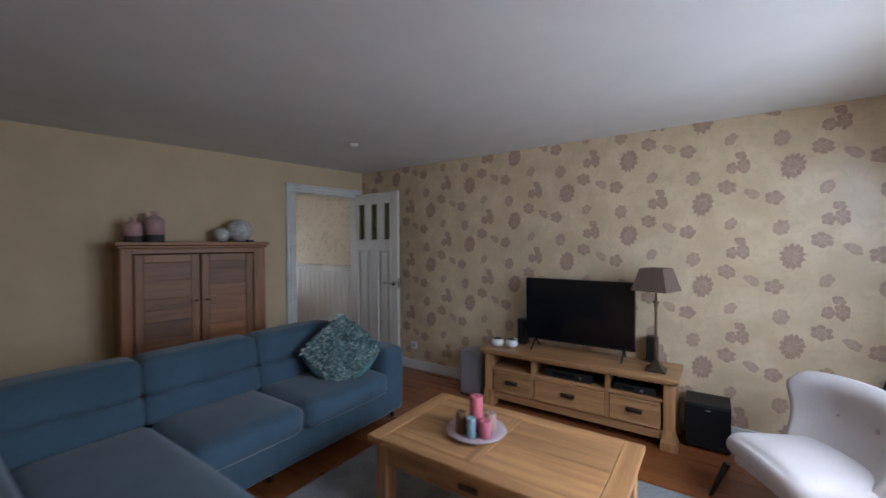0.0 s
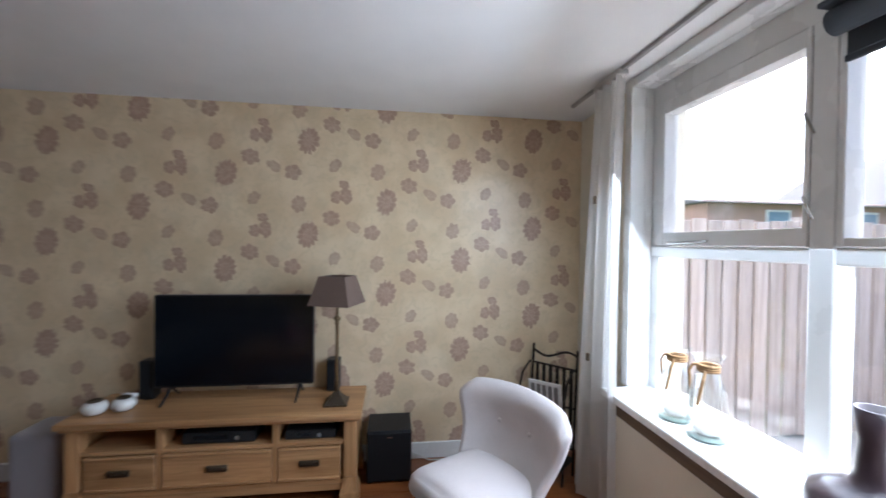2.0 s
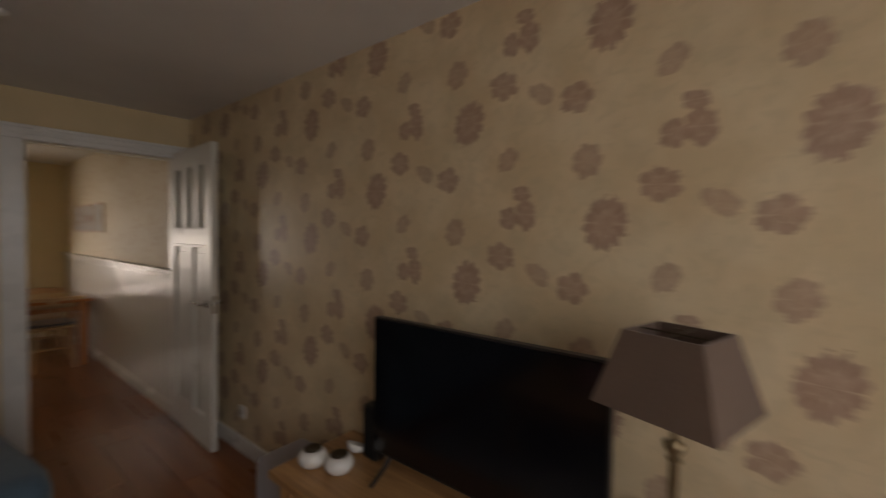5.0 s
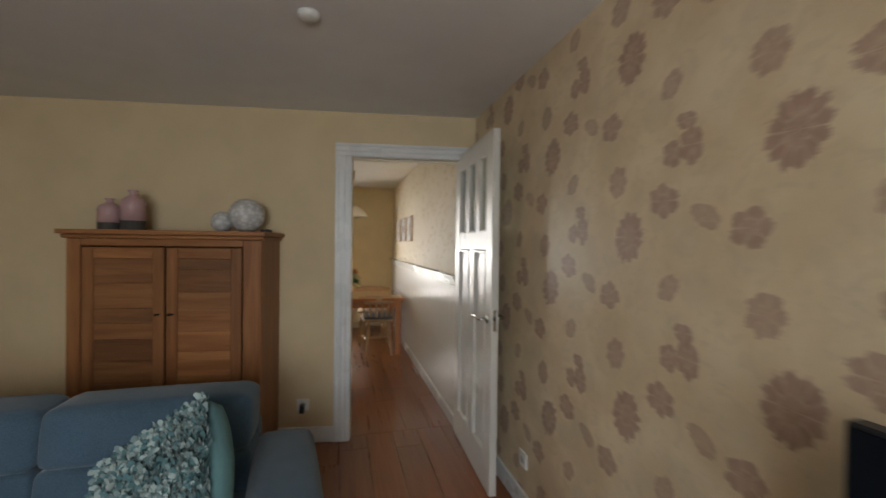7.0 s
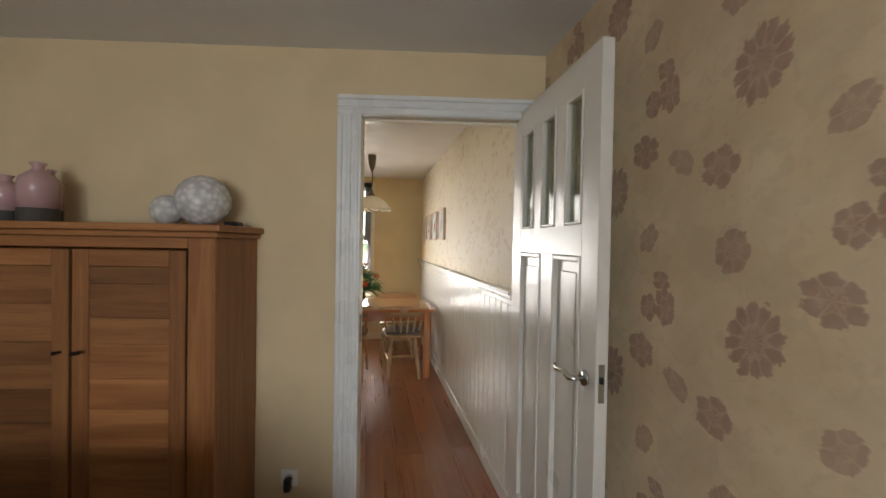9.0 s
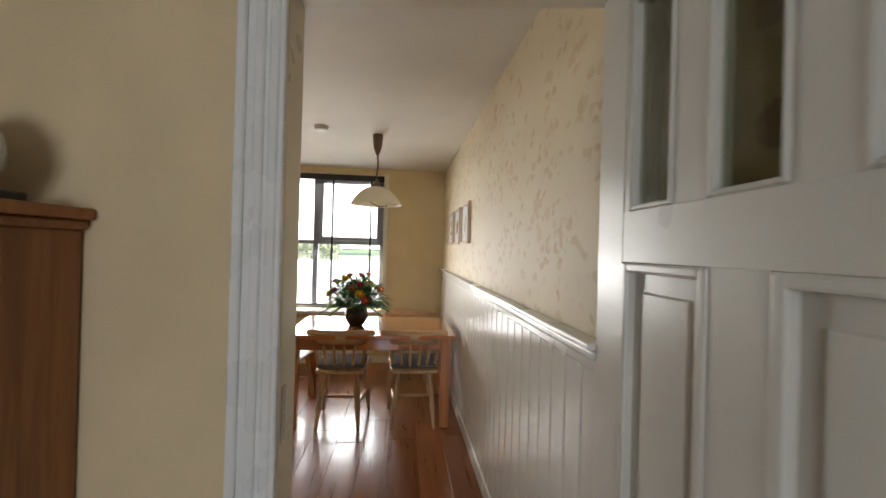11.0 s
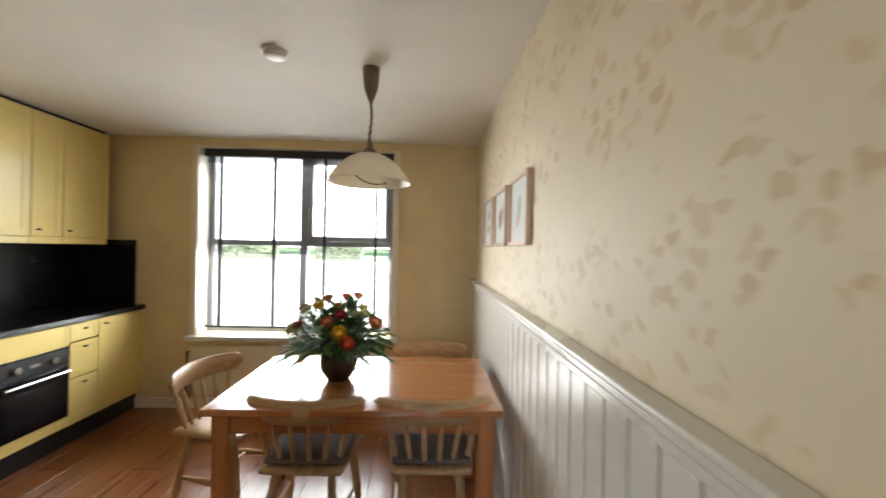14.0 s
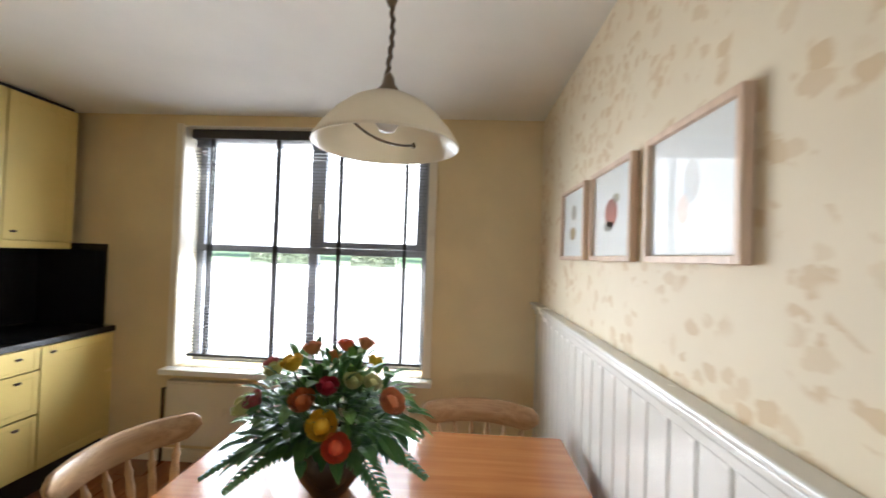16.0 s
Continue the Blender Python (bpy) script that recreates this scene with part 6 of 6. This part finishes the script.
def picture(y0, y1, z0, z1, kind_, label):
    s = thing("picture_frame", label, "picture", group="framed prints in a row")
    x = -0.116
    bm = box(x - 0.024, x, y0, y0 + 0.018, z0, z1, 0.002)
    box(x - 0.024, x, y1 - 0.018, y1, z0, z1, 0.002, bm=bm)
    box(x - 0.024, x, y0 + 0.018, y1 - 0.018, z0, z0 + 0.018, 0.002, bm=bm)
    box(x - 0.024, x, y0 + 0.018, y1 - 0.018, z1 - 0.018, z1, 0.002, bm=bm)
    part("frame", bm, M_FRAME, s)
    pr = part("print", box(x - 0.010, x - 0.006, y0 + 0.018, y1 - 0.018, z0 + 0.018, z1 - 0.018), plain("print_paper", (0.76, 0.78, 0.77), 0.7, vary=0.04), s, "off-white print")
    cy, cz = (y0 + y1) / 2, (z0 + z1) / 2
    for dy, dz, a, b, c in kind_:
        e = lathe([(1, 0), (1, 0.02), (0, 0.02)], 20)
        moved(e, Matrix.Translation((x - 0.0102, cy + dy, cz + dz)) @ Matrix.Diagonal((0.05, a, b, 1)) @ pose(0, 0, 0, 0, -90, 0))
        part("motif", e, plain("print_ink", c, 0.7, vary=0.3, grain=40), pr)
    p = part("glass", box(x - 0.016, x - 0.014, y0 + 0.018, y1 - 0.018, z0 + 0.018, z1 - 0.018), M_GLASS_PRINT, s)
    p.visible_shadow = False


picture(1.970, 2.345, 1.468, 1.80, ((-0.01, 0.02, 0.03, 0.05, (0.45, 0.44, 0.40)), (0.02, -0.04, 0.025, 0.035, (0.55, 0.42, 0.33))), "pale wood frame with a faded floral print")
picture(2.43, 2.80, 1.468, 1.80, ((0.0, 0.0, 0.055, 0.048, (0.42, 0.17, 0.13)), (0.02, -0.045, 0.04, 0.018, (0.28, 0.27, 0.22)), (-0.04, 0.045, 0.03, 0.016, (0.45, 0.43, 0.33))), "pale wood frame with a red fruit print")
picture(2.875, 3.245, 1.468, 1.80, ((0.0, 0.05, 0.035, 0.035, (0.48, 0.46, 0.40)), (0.01, -0.045, 0.045, 0.03, (0.48, 0.36, 0.20))), "pale wood frame with a yellow fruit print")


# fitted kitchen along the far side
FX = -3.035


def knob(parent, x, y, z, wide=0.03):
    bm = box(x, x + 0.016, y - wide / 2, y + wide / 2, z - 0.007, z + 0.007, 0.004)
    part("knob", bm, M_METAL, parent, "small dark knob")


def shaker(parent, name, x, y0, y1, z0, z1, thick=0.022, rail=0.055):
    d = part(name, box(x - thick, x - 0.003, y0 + 0.002, y1 - 0.002, z0 + 0.002, z1 - 0.002), M_YELLOW, parent)
    bm = box(x - thick, x, y0 + 0.002, y0 + rail, z0 + 0.002, z1 - 0.002, 0.002)
    box(x - thick, x, y1 - rail, y1 - 0.002, z0 + 0.002, z1 - 0.002, 0.002, bm=bm)
    rise = rail if z1 - z0 > 0.2 else 0.016
    box(x - thick, x - 0.0005, y0 + rail - 0.002, y1 - rail + 0.002, z0 + 0.002, z0 + rise, 0.002, bm=bm)
    box(x - thick, x - 0.0005, y0 + rail - 0.002, y1 - rail + 0.002, z1 - rise, z1 - 0.002, 0.002, bm=bm)
    part("frame", bm, M_YELLOW, d)
    return d


def base_unit(y0, y1, kind_, label):
    s = thing("base_cabinet", label, "cabinet", group="fitted base units")
    part("carcass", box(XK + 0.002, FX - 0.024, y0 + 0.001, y1 - 0.001, 0.15, 0.868), M_YELLOW, s)
    if kind_ == "door":
        knob(shaker(s, "door", FX, y0, y1, 0.15, 0.862), FX, y0 + 0.06, 0.82)
    elif kind_ == "drawers":
        for z0, z1 in ((0.735, 0.862), (0.48, 0.73), (0.15, 0.475)):
            knob(shaker(s, "drawer", FX, y0, y1, z0, z1, rail=0.035), FX, (y0 + y1) / 2, z1 - 0.045)
    elif kind_ == "oven":
        shaker(s, "top_panel", FX, y0, y1, 0.715, 0.862, rail=0.03)
        shaker(s, "bottom_panel", FX, y0, y1, 0.15, 0.225, rail=0.03)
    elif kind_ == "appliance":
        shaker(s, "door", FX, y0, y1, 0.15, 0.70)
        c = part("control_panel", box(FX - 0.022, FX + 0.002, y0 + 0.003, y1 - 0.003, 0.705, 0.862, 0.003), M_BLACK, s, "black control panel")
        bm = bmesh.new()
        for i in range(4):
            box(FX + 0.002, FX + 0.003, y1 - 0.30 + 0.05 * i, y1 - 0.27 + 0.05 * i, 0.77, 0.785, bm=bm)
        part("buttons", bm, M_CHROME, c)
    return s


base_unit(3.40, 3.88, "door", "pale yellow base cabinet with one door")
base_unit(3.16, 3.398, "drawers", "pale yellow base unit with three drawers")
base_unit(2.655, 3.158, "oven", "pale yellow housing around a built-in oven")
base_unit(2.05, 2.653, "appliance", "pale yellow dishwasher front with a black panel")
base_unit(1.45, 2.048, "door", "pale yellow base cabinet with one door")
base_unit(0.85, 1.448, "door", "pale yellow base cabinet with one door")
ov = thing("oven", "built-in black glass oven with a steel bar handle", "oven")
part("door", box(FX - 0.02, FX + 0.012, 2.668, 3.145, 0.232, 0.585, 0.004), M_SCREEN, ov, "black glass oven door")
part("window", box(FX + 0.012, FX + 0.0135, 2.74, 3.07, 0.29, 0.50), M_GRANITE, ov)
part("control_panel", box(FX - 0.02, FX + 0.012, 2.668, 3.145, 0.590, 0.708, 0.003), M_BLACK, ov)
for y in (2.79, 3.03):
    part("dial", moved(lathe([(0.024, 0), (0.022, 0.018), (0, 0.02)], 20), pose(FX + 0.012, y, 0.65, 0, 90, 0)), M_CHROME, ov, "steel dial")
part("clock", box(FX + 0.012, FX + 0.0132, 2.88, 2.94, 0.64, 0.662), M_CHROME, ov)
bm = tube([(FX + 0.045, 2.70, 0.555), (FX + 0.045, 3.115, 0.555)], 0.011, 12)
for y in (2.72, 3.095):
    tube([(FX + 0.01, y, 0.555), (FX + 0.045, y, 0.555)], 0.008, 8, bm=bm)
part("handle", bm, M_CHROME, ov, "steel bar handle")
tagged(obj("plinth", box(XK + 0.01, FX - 0.05, 0.85, 3.88, 0.0, 0.149), M_PLINTH), "black recessed kitchen plinth", "plinth")
tagged(obj("worktop", box(XK + 0.002, FX + 0.02, 0.85, YF - 0.004, 0.870, 0.908, 0.004), M_GRANITE), "polished black kitchen worktop", "worktop")
tagged(obj("splashback", box(XK + 0.001, XK + 0.014, 0.85, YF - 0.002, 0.909, 1.462), M_GRANITE), "black glossy splashback behind the worktop", "splashback", kind="structure")
tagged(obj("splashback", box(XK + 0.015, -3.105, YF - 0.014, YF - 0.001, 0.909, 1.468), M_GRANITE), "black glossy splashback return on the end wall", "splashback", kind="structure")
for y0, y1, lab in ((3.385, 3.80, "tall pale yellow wall cabinet"), (3.145, 3.383, "narrow pale yellow wall cabinet"), (2.65, 3.143, "pale yellow wall cabinet, glossy"), (2.05, 2.648, "pale yellow wall cabinet"), (1.45, 2.048, "pale yellow wall cabinet"), (0.85, 1.448, "pale yellow wall cabinet")):
    s = thing("wall_cabinet", lab + " over the worktop", "cabinet", group="fitted wall units")
    part("carcass", box(XK + 0.002, -3.324, y0 + 0.001, y1 - 0.001, 1.47, 2.36), M_YELLOW, s)
    knob(shaker(s, "door", -3.30, y0, y1, 1.475, 2.36, rail=0.06), -3.30, y0 + 0.05, 1.525)
    part("light_rail", box(-3.345, -3.308, y0, y1, 1.425, 1.472, 0.004), M_YELLOW, s)
# no real cornice: a dark strip paints in the shaded gap below the ceiling
tagged(obj("cornice", box(XK + 0.005, -3.335, 0.85, 3.80, 2.362, HK - 0.001), M_BLIND_AND_GAP), "dark strip standing in for the shaded gap above the wall cabinets", "cornice")

# ---- outside ----
ROOM.xy = 0, 0
tagged(obj("ground", box(-300, 300, -300, 300, -0.40, -0.16), M_GRASS), "flat green ground around the house", "ground", kind="structure")
terrace = tagged(obj("pavement", box(-6.5, 0.36, -10.0, YW - 0.3, -0.16, -0.125), M_PAVE), "pale concrete garden paving", "pavement", kind="structure")
tagged(obj("road", box(-40, 40, 5.2, 46, -0.158, -0.13), M_PAVE), "pale street paving before the house", "road", kind="structure")
veil = plain("overcast_sky", (0.8, 0.8, 0.8), 1.0, vary=0.02)
veil.node_tree.nodes["Principled BSDF"].inputs["Emission Color"].default_value = (0.93, 0.97, 1.0, 1)
veil.node_tree.nodes["Principled BSDF"].inputs["Emission Strength"].default_value = 0.19
tagged(obj("backdrop", box(-90, 70, 80, 80.5, 1.2, 60), veil), "bright overcast sky low over the street", "sky", kind="structure")
fence = thing("garden_fence", "weathered brown wooden garden fence of overlapping boards", "fence")
for i in range(30):
    y = -5.42 - 0.145 * i
    part("board", box(0.20, 0.218, y - 0.062, y + 0.062, -0.10, 1.70 + 0.01 * math.sin(i * 2.3), 0.003), M_FENCE, fence)
    part("back_board", box(0.262, 0.280, y - 0.134, y - 0.011, -0.10, 1.69 + 0.01 * math.sin(i * 1.7), 0.003), M_FENCE, fence)
for z in (0.12, 0.80, 1.45):
    part("rail", box(0.220, 0.260, -9.8, -5.35, z, z + 0.085), M_FENCE, fence)
for i in range(3):
    part("post", box(0.284, 0.36, -5.5 - 1.9 * i, -5.42 - 1.9 * i, -0.12, 1.75), M_FENCE, fence)
wf = thing("garden_fence", "wooden fence at the bottom of the garden", "fence")
for i in range(46):
    x = -6.4 + 0.145 * i
    part("board", box(x - 0.085, x + 0.085, -9.95 - (0.02 if i % 2 else 0), -9.93 - (0.02 if i % 2 else 0), -0.12, 1.70), M_FENCE, wf)


def house(x0, x1, y0, y1, wall, ridge, label, along="x"):
    s = thing("house", label, "house")
    part("wall", box(x0, x1, y0, y1, -0.2, wall), M_BRICK, s)
    bm = bmesh.new()
    o = 0.35
    if along == "x":
        ym = (y0 + y1) / 2
        pr = [(y0 - o, wall - 0.1), (y1 + o, wall - 0.1), (ym, ridge)]
        a = [bm.verts.new((x0 - o, p, q)) for p, q in pr]
        b = [bm.verts.new((x1 + o, p, q)) for p, q in pr]
    else:
        xm = (x0 + x1) / 2
        pr = [(x0 - o, wall - 0.1), (x1 + o, wall - 0.1), (xm, ridge)]
        a = [bm.verts.new((p, y0 - o, q)) for p, q in pr]
        b = [bm.verts.new((p, y1 + o, q)) for p, q in pr]
    bm.faces.new(a)
    bm.faces.new(b)
    for i in range(3):
        j = (i + 1) % 3
        bm.faces.new((a[i], a[j], b[j], b[i]))
    part("roof", bm, M_ROOF, s)
    n = max(2, int((x1 - x0) / 2.6))
    face = y1 if abs(y1) < abs(y0) else y0
    d = 1 if face == y1 else -1
    for k in range(n):
        for z in (0.7, 3.1):
            if z + 1.3 > wall:
                continue
            x = x0 + (x1 - x0) * (k + 0.5) / n
            wdo = part("window", box(x - 0.55, x + 0.55, min(face, face + d * 0.06), max(face, face + d * 0.06), z, z + 1.2), M_GLOSS, s)
            part("pane", box(x - 0.47, x + 0.47, min(face + d * 0.061, face + d * 0.07), max(face + d * 0.061, face + d * 0.07), z + 0.08, z + 1.12), plain("far_window_glass", (0.20, 0.30, 0.38), 0.1), wdo)
    for k in range(2):
        yy = y0 + (y1 - y0) * (0.3 + 0.4 * k)
        fx, dd = (x0, -1) if x0 > 0 else (x1, 1)
        wdo = part("window", box(min(fx, fx + dd * 0.06), max(fx, fx + dd * 0.06), yy - 0.5, yy + 0.5, 1.9, 2.9), M_GLOSS, s)
        part("pane", box(min(fx + dd * 0.061, fx + dd * 0.07), max(fx + dd * 0.061, fx + dd * 0.07), yy - 0.42, yy + 0.42, 1.98, 2.82), plain("far_window_glass", (0.20, 0.30, 0.38), 0.1), wdo)


house(10.0, 17.0, -24.5, -15.0, 3.2, 3.75, "low pink brick house with a flat grey roof", "y")
house(10.5, 17.0, -33.0, -24.6, 3.4, 6.2, "pink brick house with a pitched grey roof", "x")
house(-16.0, 4.0, -36.0, -28.0, 4.6, 7.6, "row of brick houses beyond the garden", "x")
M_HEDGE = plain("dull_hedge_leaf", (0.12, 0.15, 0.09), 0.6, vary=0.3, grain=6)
rng = random.Random(2)
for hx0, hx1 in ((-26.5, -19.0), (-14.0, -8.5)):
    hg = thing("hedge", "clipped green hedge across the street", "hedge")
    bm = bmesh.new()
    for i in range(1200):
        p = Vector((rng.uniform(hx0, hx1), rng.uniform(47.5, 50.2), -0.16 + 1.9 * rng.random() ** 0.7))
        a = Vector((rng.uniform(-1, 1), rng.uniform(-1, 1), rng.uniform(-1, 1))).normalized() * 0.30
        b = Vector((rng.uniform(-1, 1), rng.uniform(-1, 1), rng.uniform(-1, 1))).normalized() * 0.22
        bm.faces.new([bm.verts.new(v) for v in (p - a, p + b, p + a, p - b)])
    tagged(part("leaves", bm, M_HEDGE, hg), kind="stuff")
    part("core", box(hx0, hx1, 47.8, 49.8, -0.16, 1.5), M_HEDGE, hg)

# ---- floor planks and wainscot boards ----
plank_mesh = {}
rng = random.Random(8)
PW, PL = 0.192, 1.28
for room_x0, room_x1, room_y0, room_y1 in ((XL, 0.0, YW, 0.06), (XK + 0.035, -0.08, 0.06, YF + 0.035)):
    col = 0
    x = room_x1
    while x > room_x0 + 0.01:
        xa = max(room_x0, x - PW)
        y = room_y0 - rng.uniform(0, PL * 0.8)
        while y < room_y1 - 0.005:
            ya, yb = max(room_y0, y), min(room_y1, y + PL)
            y += PL
            if yb - ya < 0.02:
                continue
            key = (round(x - xa, 3), round(yb - ya, 3))
            if key not in plank_mesh:
                hw, hl = (x - xa) / 2 - 0.0008, (yb - ya) / 2 - 0.0008
                first = part("plank", box(-hw, hw, -hl, hl, -0.011, 0.0, 0.0012), M_FLOOR, floor)
                plank_mesh[key] = first.data
                o = first
            else:
                o = new("plank", plank_mesh[key])
                o.parent = floor
            o.location = ((x + xa) / 2, (ya + yb) / 2, 0.0)
        x -= PW
board = None
y = -0.065
while y < YF - 0.01:
    yb = min(y + 0.108, YF - 0.002)
    if board is None or yb - y < 0.107:
        o = part("board", box(-0.010, 0.0, 0.0035, yb - y - 0.0035, 0.095, 1.113, 0.003), M_WAINS, wains)
        board = board or o.data
    else:
        o = new("board", board)
        o.parent = wains
    o.location = (-0.122, y, 0)
    y += 0.108
